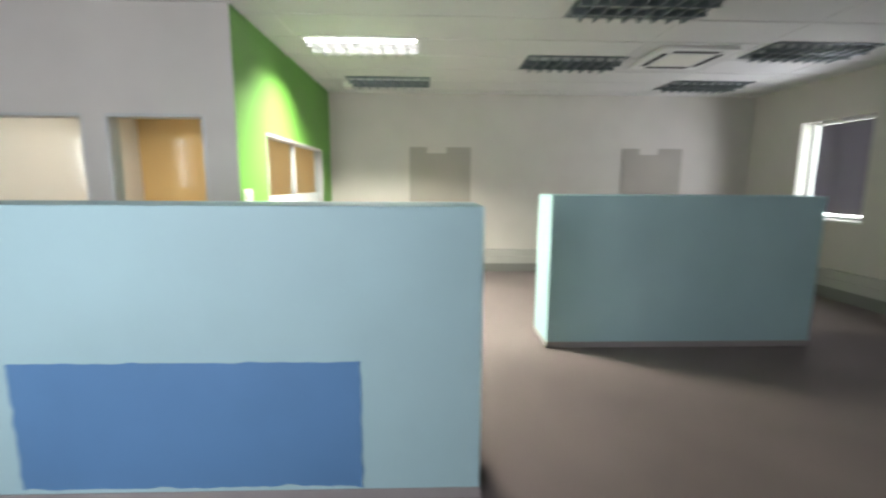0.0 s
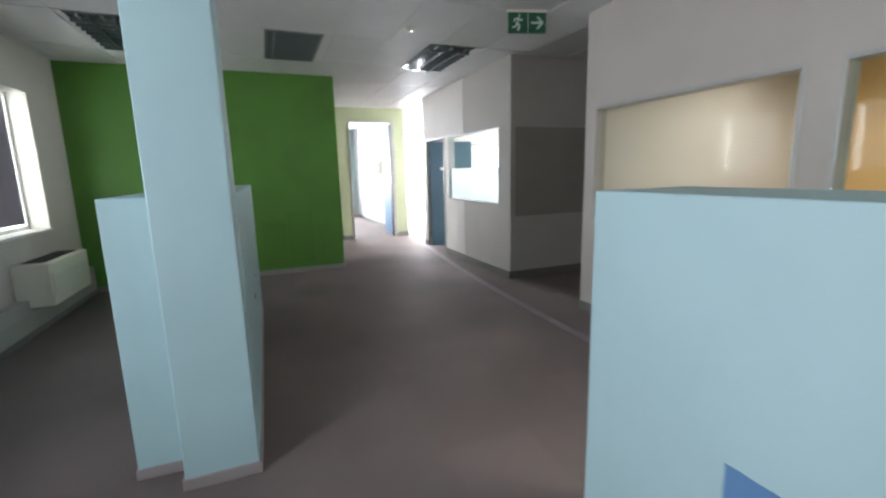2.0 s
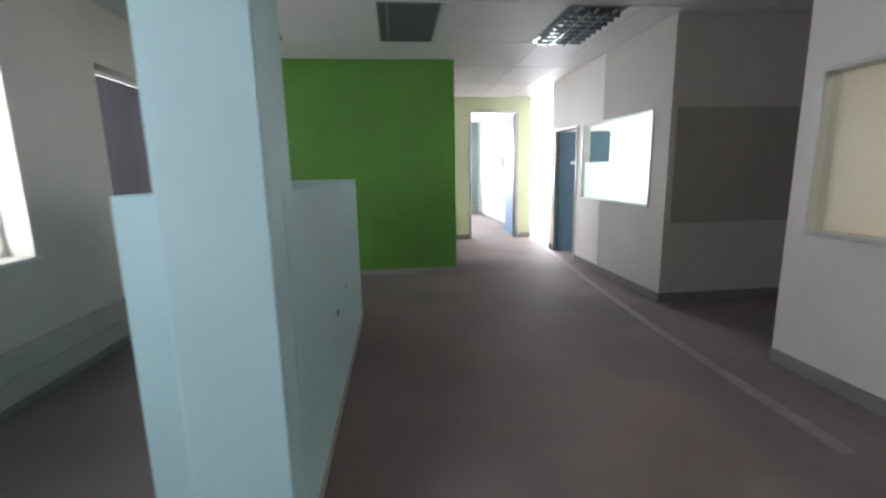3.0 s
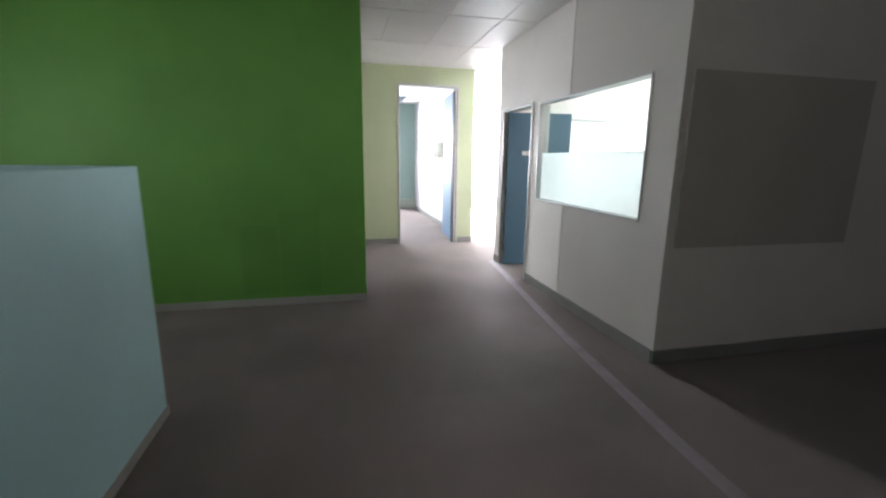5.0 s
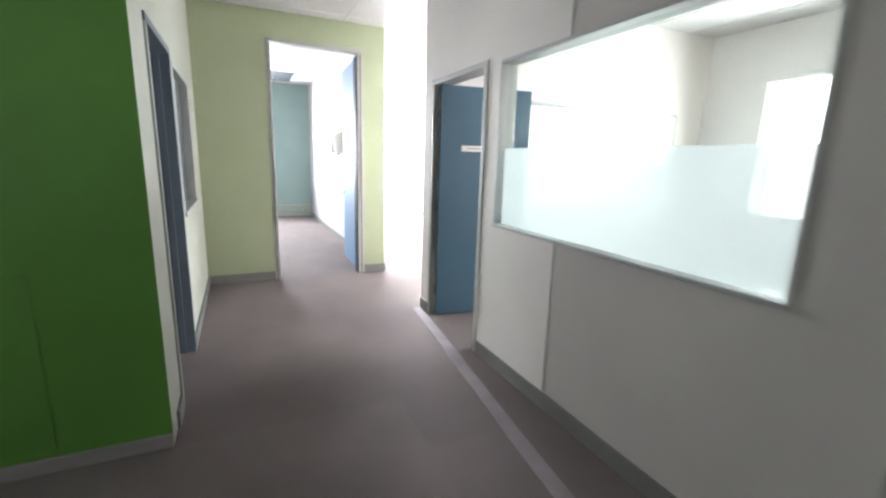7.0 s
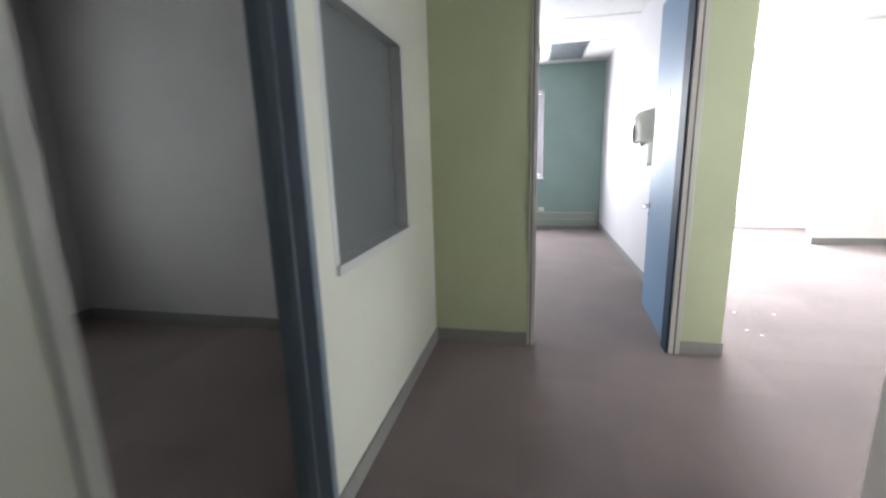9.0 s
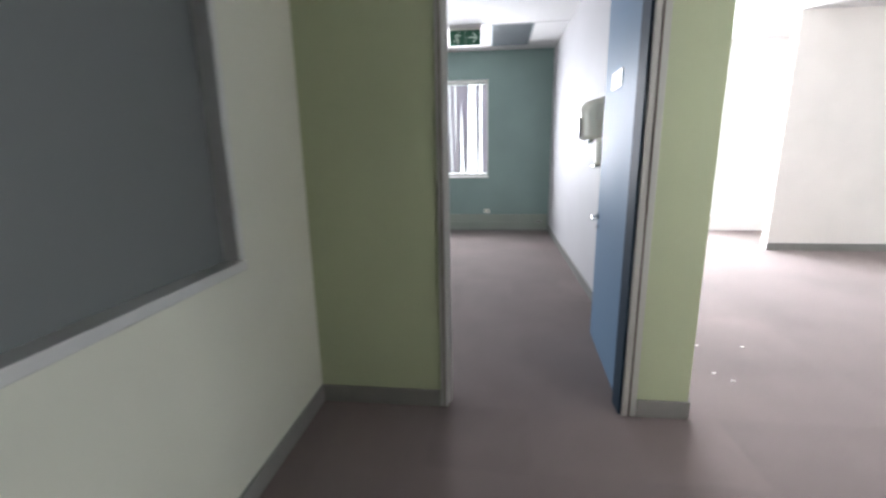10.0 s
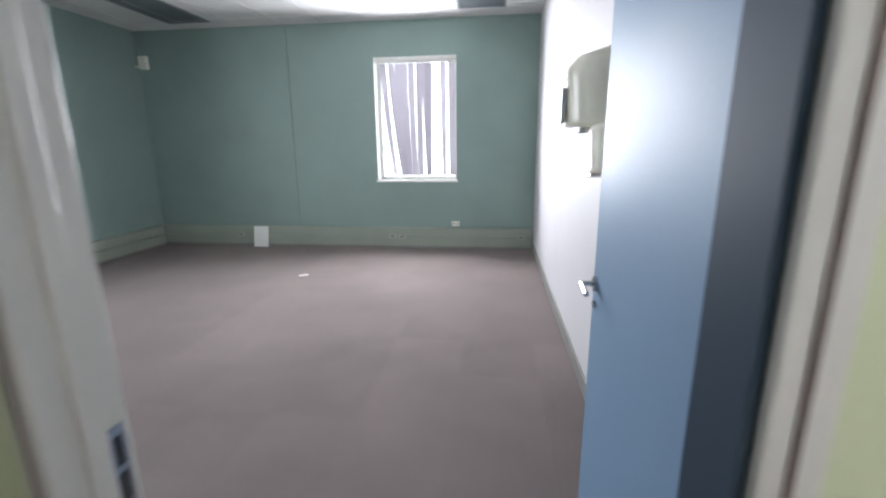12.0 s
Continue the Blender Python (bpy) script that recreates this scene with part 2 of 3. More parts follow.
wall("wall_corridor_end", "x", 0.0, 0.12, -0.81, 1.345, HE, [(0.035, 1.07, 0, 2.65)], {"-y": M_LEMON, "+y": M_TEAL, "+x": M_WHITE, "all": M_LEMON},
     "pale lime corridor end wall with a tall door opening")
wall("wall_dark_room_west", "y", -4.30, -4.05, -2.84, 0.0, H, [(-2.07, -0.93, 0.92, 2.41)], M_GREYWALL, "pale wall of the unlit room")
wall("wall_end_room_west", "y", -4.45, -4.30, 0.12, 5.78, HE, [(1.3, 2.5, 0.96, 2.45)], M_TEAL, "grey teal side wall of the end room")
wall("wall_end_room_north", "x", 5.53, 5.78, -4.45, 1.345, HE, [(-0.917, 0.186, 0.95, 2.556)], {"-y": M_TEAL, "all": M_WHITE}, "grey teal outer wall with one window opening")
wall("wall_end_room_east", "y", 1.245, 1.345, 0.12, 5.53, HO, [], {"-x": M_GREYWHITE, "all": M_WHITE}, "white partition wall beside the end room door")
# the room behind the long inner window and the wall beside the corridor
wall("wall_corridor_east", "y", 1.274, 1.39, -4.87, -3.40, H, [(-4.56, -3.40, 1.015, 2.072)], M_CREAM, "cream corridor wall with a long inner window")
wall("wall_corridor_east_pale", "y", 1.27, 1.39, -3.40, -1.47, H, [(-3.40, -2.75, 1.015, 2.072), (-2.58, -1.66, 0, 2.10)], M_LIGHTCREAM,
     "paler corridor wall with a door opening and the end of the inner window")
wall("wall_recess_north", "x", -4.87, -4.75, 1.39, 5.0, H, [], M_CREAM, "cream wall in the dark recess")
wall("wall_glass_room_north", "x", -1.60, -1.47, 1.39, 5.0, H, [(2.29, 4.43, 0.98, 2.03)], M_LIGHTCREAM, "pale wall with a window to the bright office")
# the opening is added, out of view, to let the fill in
wall("wall_glass_room_east", "y", 4.88, 5.0, -4.75, -1.60, H, [(-4.1, -2.3, 0.95, 2.35)], M_WHITE, "white wall of the small meeting room, with an added opening for light")
# the warm room behind the two inner windows
wall("wall_inner_windows", "y", 1.25, 1.37, -9.40, -6.35, H, [(-8.254, -6.485, 0.99, 2.045), (-9.25, -8.45, 0.99, 2.045)], M_CREAM,
     "cream partition wall with two inner windows")
wall("wall_lime", "x", -9.52, -9.40, 1.25, 4.78, H, [(1.93, 4.20, 0.98, 1.975)], {"-y": M_GREEN, "+y": M_LIGHTCREAM, "-x": M_CREAM, "all": M_LIGHTCREAM},
     "green painted wall under a lit lamp, with an inner window")
wall("wall_recess_south", "x", -6.47, -6.35, 1.37, 4.78, H, [], M_LIGHTCREAM, "pale cream wall between the warm room and the recess")
structure(part("wall_orange", box(4.74, -9.40, 0, 4.776, -6.47, H), M_ORANGE), "warm orange painted feature wall", "wall")
# the bright office
wall("wall_office_north", "x", 5.6, 5.85, 1.345, 9.2, HO, [(1.4, 3.97, 0.25, 2.9)], M_WHITE, "white outer wall with a tall window opening")
wall("wall_office_partition", "x", 4.10, 4.22, 4.02, 9.0, HO, [], M_LIGHTCREAM, "cream partition wall standing in the bright office")
wall("wall_office_east", "y", 9.0, 9.25, -1.60, 5.6, HO, [(-0.3, 4.3, 0.9, 2.6)], M_WHITE, "white outer wall with an added wide window opening")
wall("wall_office_south", "x", -1.60, -1.47, 5.0, 9.0, HO, [], M_WHITE, "white wall of the bright office")

bm = box(-4.6, -16.9, -0.2, 5.05, -1.6, -0.008)
add_box(bm, -4.6, -1.6, -0.2, 9.3, 6.0, -0.008)
structure(part("floor", bm, M_SCREED), "dark screed under the carpet tiles", "floor")


def ceiling(name, x0, y0, x1, y1, z, label, px=0.6, py=1.2, ox=0.0, oy=0.0, top=0.12):
    """Boards in a grid of thin bars, one mesh."""
    bm = bmesh.new()
    add_box(bm, x0, y0, z, x1, y1, z + top)
    k = math.ceil((x0 - ox) / px)
    while ox + k * px < x1:
        add_box(bm, ox + k * px - 0.012, y0, z - 0.006, ox + k * px + 0.012, y1, z - 0.0005)
        k += 1
    k = math.ceil((y0 - oy) / py)
    while oy + k * py < y1:
        add_box(bm, x0, oy + k * py - 0.012, z - 0.005, x1, oy + k * py + 0.012, z - 0.0002)
        k += 1
    return structure(part(name, bm, M_CEIL), label, "ceiling")


ceiling("ceiling", -4.30, -16.81, 5.0, 0.0, H, "white suspended ceiling boards in thin bars", ox=-0.94, oy=-5.0)
ceiling("ceiling_end_room", -4.45, 0.12, 1.345, 5.78, HE, "white suspended ceiling boards of the end room", ox=0.22, oy=3.98)
ceiling("ceiling_office", 1.345, -1.6, 9.25, 5.85, HO, "white suspended ceiling of the bright office", ox=1.5, oy=0.3)
structure(part("ceiling_edge", box(-4.30, -0.001, H, 1.33, 0.0, HE), M_LEMON), "closing strip above the corridor end", "wall")


# ---------- skirting, trunking ----------
def skirt(x0, y0, x1, y1, material=M_SKIRT, z0=0.0, z1=0.10, name="baseboard", label="grey skirting board along the wall"):
    structure(part(name, box(x0, y0, z0, x1, y1, z1, 0.003), material), label, "skirting")


skirt(-0.68, -1.78, -0.665, -0.015)
skirt(-0.68, -2.84, -0.665, -2.65)
skirt(-0.68, -0.015, 0.02, 0.0)
skirt(1.084, -0.015, 1.345, 0.0)
skirt(-3.95, -3.005, -0.68, -2.99, M_PLINTH, 0, 0.07)
skirt(1.255, -4.87, 1.27, -2.60)
skirt(1.255, -1.64, 1.27, -1.47)
skirt(1.27, -4.885, 4.78, -4.87)
skirt(1.235, -9.52, 1.25, -6.35)
skirt(1.25, -6.35, 4.78, -6.335)
skirt(1.25, -9.535, 4.68, -9.52)
skirt(1.23, 0.135, 1.245, 5.44)
skirt(4.02, 4.085, 9.0, 4.10)
skirt(1.345, 0.0, 1.36, 5.6)
skirt(-4.05, -0.015, -0.81, 0.0)
skirt(-4.05, -2.84, -4.035, -0.015)


def trunking(x0, y0, x1, y1, z0, z1, material, label):
    """A two-compartment cable duct with a groove along it."""
    ob = thing("cable_trunking", (x0 + x1) / 2, (y0 + y1) / 2, 0, label, "cable trunking")
    cx, cy = (x0 + x1) / 2, (y0 + y1) / 2
    mid = (z0 + z1) / 2
    part("lower_cover", box(x0 - cx, y0 - cy, z0, x1 - cx, y1 - cy, mid - 0.002, 0.004), material, ob)
    part("upper_cover", box(x0 - cx, y0 - cy, mid + 0.002, x1 - cx, y1 - cy, z1, 0.004), material, ob)
    part("foot", box(x0 - cx, y0 - cy, 0, x1 - cx, y1 - cy, z0, 0.0), M_SKIRT, ob)


trunking(-4.05, -16.50, -3.95, -3.01, 0.06, 0.36, M_TRUNK, "grey cable trunking along the window wall")
trunking(-3.9, -16.56, 4.68, -16.47, 0.15, 0.38, M_TRUNK, "grey cable trunking below the window")
trunking(4.69, -16.46, 4.78, -9.54, 0.14, 0.38, M_TRUNK, "grey cable trunking along the far wall")
trunking(-4.29, 5.45, 1.22, 5.53, 0.03, 0.29, M_TEALTRUNK, "sage painted cable trunking under the end room window")
trunking(-4.30, 0.14, -4.22, 5.44, 0.03, 0.29, M_TEALTRUNK, "sage painted cable trunking along the side wall")


# ---------- windows ----------
def inner_window(name, axis, c0, c1, a0, a1, z0, z1, label, mullions=(), film=0.0, frame_w=0.018, pane=M_GLASS, proud=0.004):
    """An interior window: frame members and panes; film: the height to which the glass is frosted."""
    ob = new(name)
    tagged(ob, label, "window", kind="structure")

    def bx(s0, s1, lo, hi, d0, d1, bev=0.004):
        return box(s0, d0, lo, s1, d1, hi, bev) if axis == "x" else box(d0, s0, lo, d1, s1, hi, bev)

    d0, d1, w = c0 - proud, c1 + proud, frame_w
    part("head_frame", bx(a0, a1, z1 - w, z1 + 0.01, d0, d1), M_ALU, ob)
    part("window_sill", bx(a0, a1, z0 - 0.01, z0 + w, d0 - 0.012, d1 + 0.012), M_ALU, ob)
    part("side_frame", bx(a0 - 0.008, a0 + w, z0 + w, z1 - w, d0, d1), M_ALU, ob)
    part("side_frame", bx(a1 - w, a1 + 0.008, z0 + w, z1 - w, d0, d1), M_ALU, ob)
    m = (c0 + c1) / 2
    cuts = [a0 + w] + list(mullions) + [a1 - w]
    for q in mullions:
        part("mullion", bx(q - 0.018, q + 0.018, z0 + w, z1 - w, m - 0.025, m + 0.025), M_ALU, ob)
    for s0, s1 in zip(cuts[:-1], cuts[1:]):
        g = part("pane", bx(s0, s1, z0 + w, z1 - w, m - 0.003, m + 0.003, 0), pane, ob)
        g.visible_shadow = pane is not M_GLASS
        if film:
            part("frosted_film", bx(s0, s1, z0 + w, film, m - 0.0045, m - 0.0038, 0), M_FILM, ob, "white frosted film on the lower glass")
    return ob


inner_window("window_1", "y", 1.27, 1.39, -4.56, -2.75, 1.015, 2.072, "long inner window with frosted lower half", film=1.53, proud=0.002, frame_w=0.010)
inner_window("window_2", "y", 1.25, 1.37, -8.254, -6.485, 0.99, 2.045, "wide inner window in a grey frame")
inner_window("window_3", "y", 1.25, 1.37, -9.25, -8.45, 0.99, 2.045, "small inner window in a grey frame")
inner_window("window_4", "x", -9.52, -9.40, 1.93, 4.20, 0.98, 1.975, "inner window in the green wall", mullions=(2.95,), film=1.35)
inner_window("window_5", "x", -1.60, -1.47, 2.29, 4.43, 0.98, 2.03, "inner window to the bright office", mullions=(3.2,), film=1.45)
inner_window("window_6", "y", -0.81, -0.68, -1.63, -0.63, 0.985, 2.05, "inner window with a grey frosted pane", pane=M_GREYFILM, frame_w=0.03)


def outer_window(name, axis, c_in, c_out, a0, a1, z0, z1, label):
    ob = new(name)
    tagged(ob, label, "window", kind="structure")
    s = 1 if c_out > c_in else -1
    f0, f1 = sorted((c_out - s * 0.07, c_out - s * 0.02))

    def bx(q0, q1, lo, hi, d0, d1, bev=0.004):
        return box(q0, d0, lo, q1, d1, hi, bev) if axis == "x" else box(d0, q0, lo, d1, q1, hi, bev)

    w = 0.045
    part("head_frame", bx(a0, a1, z1 - w, z1, f0, f1), M_WHITE, ob)
    part("bottom_frame", bx(a0, a1, z0, z0 + w, f0, f1), M_WHITE, ob)
    part("side_frame", bx(a0, a0 + w, z0 + w, z1 - w, f0, f1), M_WHITE, ob)
    part("side_frame", bx(a1 - w, a1, z0 + w, z1 - w, f0, f1), M_WHITE, ob)
    part("mullion", bx((a0 + a1) / 2 - 0.02, (a0 + a1) / 2 + 0.02, z0 + w, z1 - w, f0, f1), M_WHITE, ob)
    p0, p1 = sorted((c_in - s * 0.02, c_out - s * 0.075))
    part("window_sill", bx(a0 - 0.02, a1 + 0.02, z0 - 0.025, z0 - 0.001, p0, c_in if s > 0 else p1), M_WHITE, ob) if s > 0 else part("window_sill", bx(a0 - 0.02, a1 + 0.02, z0 - 0.025, z0 - 0.001, c_in, c_in + 0.02), M_WHITE, ob)
    m = (f0 + f1) / 2
    for q0, q1 in ((a0 + w, (a0 + a1) / 2 - 0.02), ((a0 + a1) / 2 + 0.02, a1 - w)):
        g = part("pane", bx(q0, q1, z0 + w, z1 - w, m - 0.003, m + 0.003, 0), M_GLASS, ob)
        g.visible_shadow = False
    return ob


outer_window("window_7", "y", -4.05, -4.30, -4.93, -3.775, 0.96, 2.42, "outer window in a deep white reveal")
outer_window("window_8", "y", -4.05, -4.30, -7.02, -5.88, 0.92, 2.41, "outer window in a deep white reveal")
outer_window("window_9", "y", -4.05, -4.30, -9.97, -8.83, 0.92, 2.41, "outer window in a deep white reveal")
outer_window("window_15", "y", -4.05, -4.30, -2.07, -0.93, 0.92, 2.41, "outer window of the unlit room")
outer_window("window_11", "x", -16.56, -16.81, 2.70, 3.74, 1.03, 2.37, "outer window in a deep white reveal")
outer_window("window_10", "y", -4.30, -4.45, 1.3, 2.5, 0.96, 2.45, "side window of the end room")
outer_window("window_12", "x", 5.53, 5.78, -0.917, 0.186, 0.95, 2.556, "end room window flooded with daylight")
outer_window("window_13", "x", 5.6, 5.85, 1.4, 3.97, 0.25, 2.9, "tall office window flooded with daylight")
outer_window("window_14", "y", 9.0, 9.25, -0.3, 4.3, 0.9, 2.6, "added wide office window, unseen, bringing in more daylight")


def vertical_blind(axis, c, a0, a1, z0, z1, label, turn=18.0, pitch=0.088, seed=1, spread=6.0, cloth=None, hung=()):
    """Cloth slats under a headrail; turn: how far they stand open; hung: slats by hand (top, bottom, turn)."""
    rng = random.Random(seed)
    mid = (a0 + a1) / 2
    ob = thing("vertical_blind", mid if axis == "x" else c, c if axis == "x" else mid, 0, label, "window blind", "vertical blinds")
    rail = box(a0 - mid, -0.02, z1 - 0.035, a1 - mid, 0.02, z1, 0.004)
    if axis == "y":
        bmesh.ops.rotate(rail, verts=rail.verts, cent=(0, 0, 0), matrix=Matrix.Rotation(radians(90), 3, "Z"))
    part("headrail", rail, M_WHITE, ob)
    n = 0 if hung else int((a1 - a0) / pitch)
    for top, bottom, tilt in hung:
        bm = box(-0.046, -0.0008, z0 + 0.03, 0.046, 0.0008, z1 - 0.04)
        bmesh.ops.subdivide_edges(bm, edges=[e for e in bm.edges if abs(e.verts[0].co.z - e.verts[1].co.z) > 0.1], cuts=7)
        for v in bm.verts:
            q = (z1 - v.co.z) / (z1 - z0)
            ang = radians(tilt * (0.35 + 0.65 * q))
            wide = v.co.x
            v.co.x = wide * math.cos(ang) + (top + (bottom - top) * q ** 1.5 - 0.5) * (a1 - a0)
            v.co.y += wide * math.sin(ang)
        part("slat", bm, cloth or M_BLIND, ob)
    for i in range(n):
        a = a0 + pitch * (i + 0.5) - mid
        bm = box(-0.047, -0.0008, z0 + 0.05, 0.047, 0.0008, z1 - 0.04)
        ang = radians(turn + rng.uniform(-spread, spread) + (90 if axis == "y" else 0))
        bmesh.ops.rotate(bm, verts=bm.verts, cent=(0, 0, 0), matrix=Matrix.Rotation(ang, 3, "Z"))
        bmesh.ops.translate(bm, verts=bm.verts, vec=(a, 0, 0) if axis == "x" else (0, a, 0))
        part("slat", bm, cloth or M_BLIND, ob)
    return ob


vertical_blind("y", -4.2, -4.91, -3.88, 0.98, 2.41, "mauve grey vertical blind, closed, in the window reveal", turn=-12)
vertical_blind("y", -4.2, -7.00, -6.0, 0.94, 2.40, "mauve grey vertical blind, closed, in the window reveal", turn=-12, seed=2)
vertical_blind("y", -4.2, -9.95, -8.87, 0.94, 2.40, "mauve grey vertical blind, closed, in the window reveal", turn=-12, seed=3)
vertical_blind("x", -16.71, 2.72, 3.66, 1.05, 2.36, "mauve grey vertical blind, closed, in the window reveal", turn=10, seed=5)
vertical_blind("x", 5.64, -0.89, 0.17, 0.98, 2.53, "grey vertical blind with uneven half-open slats", cloth=M_PALEBLIND,
               hung=((0.07, 0.20, 64), (0.17, 0.31, 58), (0.26, 0.35, 50), (0.34, 0.40, 62), (0.43, 0.46, 55), (0.53, 0.55, 60), (0.61, 0.64, 56), (0.66, 0.66, 68), (0.84, 0.85, 60), (0.945, 0.955, 12)))


def outside(x0, y0, z0, x1, y1, z1):
    """Overcast brightness beyond a window."""
    structure(part("backdrop", box(x0, y0, z0, x1, y1, z1), M_SKY), "plain bright overcast sky beyond the window", "sky")


outside(-5.6, -17.5, -0.5, -5.5, 1.0, 4.5)
outside(1.5, -18.1, -0.5, 5.8, -18.0, 4.5)
outside(-3.5, 7.0, -0.5, 6.5, 7.1, 4.5)
# extra glow behind the meeting room's added opening
outside(6.1, -5.5, -0.5, 6.2, -1.8, 4.5)
# glow behind the office's added east window
outside(10.4, -2.5, -0.5, 10.5, 6.5, 4.5)


# ---------- doors ----------
def door_frame(name, axis, c0, c1, a0, a1, z1, material, label, w=0.05, near=None, w_far=None):
    ob = new(name)
    tagged(ob, label, "door frame", kind="structure")

    def bx(s0, s1, lo, hi, d0, d1):
        return box(s0, d0, lo, s1, d1, hi, 0.004) if axis == "x" else box(d0, s0, lo, d1, s1, hi, 0.004)

    d0, d1 = c0 - 0.012, c1 + 0.012
    m = (c0 + c1) / 2
    v = w_far or w
    for s0, s1, t0, t1 in ((a0 - 0.012, a0 + w, a0 + w, a0 + w + 0.012), (a1 - v, a1 + 0.012, a1 - v - 0.012, a1 - v)):
        one = near if near and s0 < a0 else material
        part("jamb", bx(s0, s1, 0, z1 - w, d0, d1), one, ob)
        part("door_stop", bx(t0, t1, 0, z1 - w, m - 0.02, m + 0.02), one, ob)
    part("head", bx(a0 - 0.012, a1 + 0.012, z1 - w, z1 + 0.012, d0, d1), material, ob)
    return ob


door_frame("door_frame_1", "y", -0.81, -0.68, -2.63, -1.80, 2.09, M_FRAME, "grey blue metal door frame to the unlit room", 0.03, M_PALEFRAME)
door_frame("door_frame_2", "y", 1.27, 1.39, -2.58, -1.66, 2.10, M_PALEFRAME, "pale metal door frame of the small meeting room", 0.03)
end_frame = door_frame("door_frame_3", "x", 0.0, 0.12, 0.035, 1.07, 2.65, M_PALEFRAME, "pale metal door frame of the tall doorway", 0.03, None, 0.06)
part("seal_strip", box(1.040, -0.0145, 0.0, 1.050, -0.0125, 2.60), M_SEAL, end_frame, "brown seal line in the frame")
part("seal_strip", box(0.040, -0.0145, 0.0, 0.047, -0.0125, 2.60), M_SEAL, end_frame, "brown seal line in the frame")
part("strike_plate", box(0.0645, 0.085, 0.79, 0.068, 0.118, 0.95, 0.001), M_CHROME, end_frame, "steel strike plate")
# added strip over the stop; makes the jamb's dark band by colour alone
part("rebate_strip", box(0.9945, 0.004, 0.0, 1.0095, 0.131, 2.58), M_NAVY, end_frame, "dark navy band laid over the jamb's inner face")
part("strike_slot", box(0.0681, 0.092, 0.805, 0.0686, 0.110, 0.86), M_DARK, end_frame, "dark latch slot")
part("strike_slot", box(0.0681, 0.092, 0.875, 0.0686, 0.110, 0.93), M_DARK, end_frame, "dark latch slot")


def lever(parent, face, s, at, z, reach):
    """A lever handle on a door's face: at along the leaf, s the side it stands on."""
    bm = tube((at, face, z), (at, face + s * 0.012, z), 0.026, 20)
    part("rosette", bm, M_CHROME, parent, "steel rosette")
    bm = tube((at, face + s * 0.012, z), (at, face + s * 0.055, z), 0.009)
    add_tube(bm, (at, face + s * 0.05, z), (at + reach, face + s * 0.05, z - 0.004), 0.009)
    part("handle", bm, M_CHROME, parent, "steel lever handle")
    part("lock_cylinder", tube((at, face, z - 0.075), (at, face + s * 0.01, z - 0.075), 0.014, 16), M_CHROME, parent, "steel lock cylinder")


def door(name, x, y, angle, length, height, material, label, sign_at, sign_z, handle_z, sign_size, sign_side):
    """A leaf hung at (x, y), reaching along its own x axis at the angle."""
    ob = thing(name, x, y, 0, label, "door")
    ob.matrix_world = pose(x, y, 0, 0, 0, angle)
    leaf = part("leaf", box(0, -0.02, 0.012, length, 0.02, height, 0.003), material, ob)
    for z in (0.25, height / 2, height - 0.25):
        part("hinge", tube((-0.006, 0.014, z - 0.05), (-0.006, 0.014, z + 0.05), 0.009), M_CHROME, ob, "steel hinge")
    lever(ob, 0.02, 1, length - 0.06, handle_z, -0.11)
    lever(ob, -0.02, -1, length - 0.06, handle_z, -0.11)
    part("latch_plate", box(length - 0.0005, -0.011, handle_z - 0.1, length + 0.0015, 0.011, handle_z + 0.1), M_CHROME, ob)
    w, h = sign_size
    y0 = sign_side * 0.02
    plate = part("sign_plate", box(sign_at, min(y0, y0 + sign_side * 0.006), sign_z, sign_at + w, max(y0, y0 + sign_side * 0.006), sign_z + h, 0.001), M_PLASTIC, ob, "white room sign in a grey edge")
    yy = y0 + sign_side * 0.0065
    part("sign_bar", box(sign_at + w * 0.15, min(yy, yy + sign_side * 0.001), sign_z + h * 0.42, sign_at + w * 0.85, max(yy, yy + sign_side * 0.001), sign_z + h * 0.62), M_GREYPLASTIC, plate)
    return ob


door("door", 1.035, 0.145, 87.0, 0.92, 2.58, M_DOOR, "blue painted tall door standing wide open", 0.40, 1.77, 0.94, (0.26, 0.10), 1)
door("door", 1.30, -1.745, -7.0, 0.86, 2.07, M_DOORDARK, "dark teal blue door standing open into the meeting room", 0.2, 1.52, 0.95, (0.31, 0.05), -1)


# ---------- low walls and column ----------
def low_wall(name, x0, y0, x1, y1, h, label):
    ob = thing(name, (x0 + x1) / 2, (y0 + y1) / 2, 0, label, "low wall", "low office divider walls")
    hx, hy = (x1 - x0) / 2, (y1 - y0) / 2
    part("body", box(-hx, -hy, 0.0, hx, hy, h, 0.006), M_CYAN, ob)
    for q in ((-hx - 0.008, -hy - 0.008, hx + 0.008, -hy), (-hx - 0.008, hy, hx + 0.008, hy + 0.008), (-hx - 0.008, -hy, -hx, hy), (hx, -hy, hx + 0.008, hy)):
        part("plinth", box(q[0], q[1], 0, q[2], q[3], 0.055, 0.002), M_PLINTH, ob)
    return ob, hx, hy


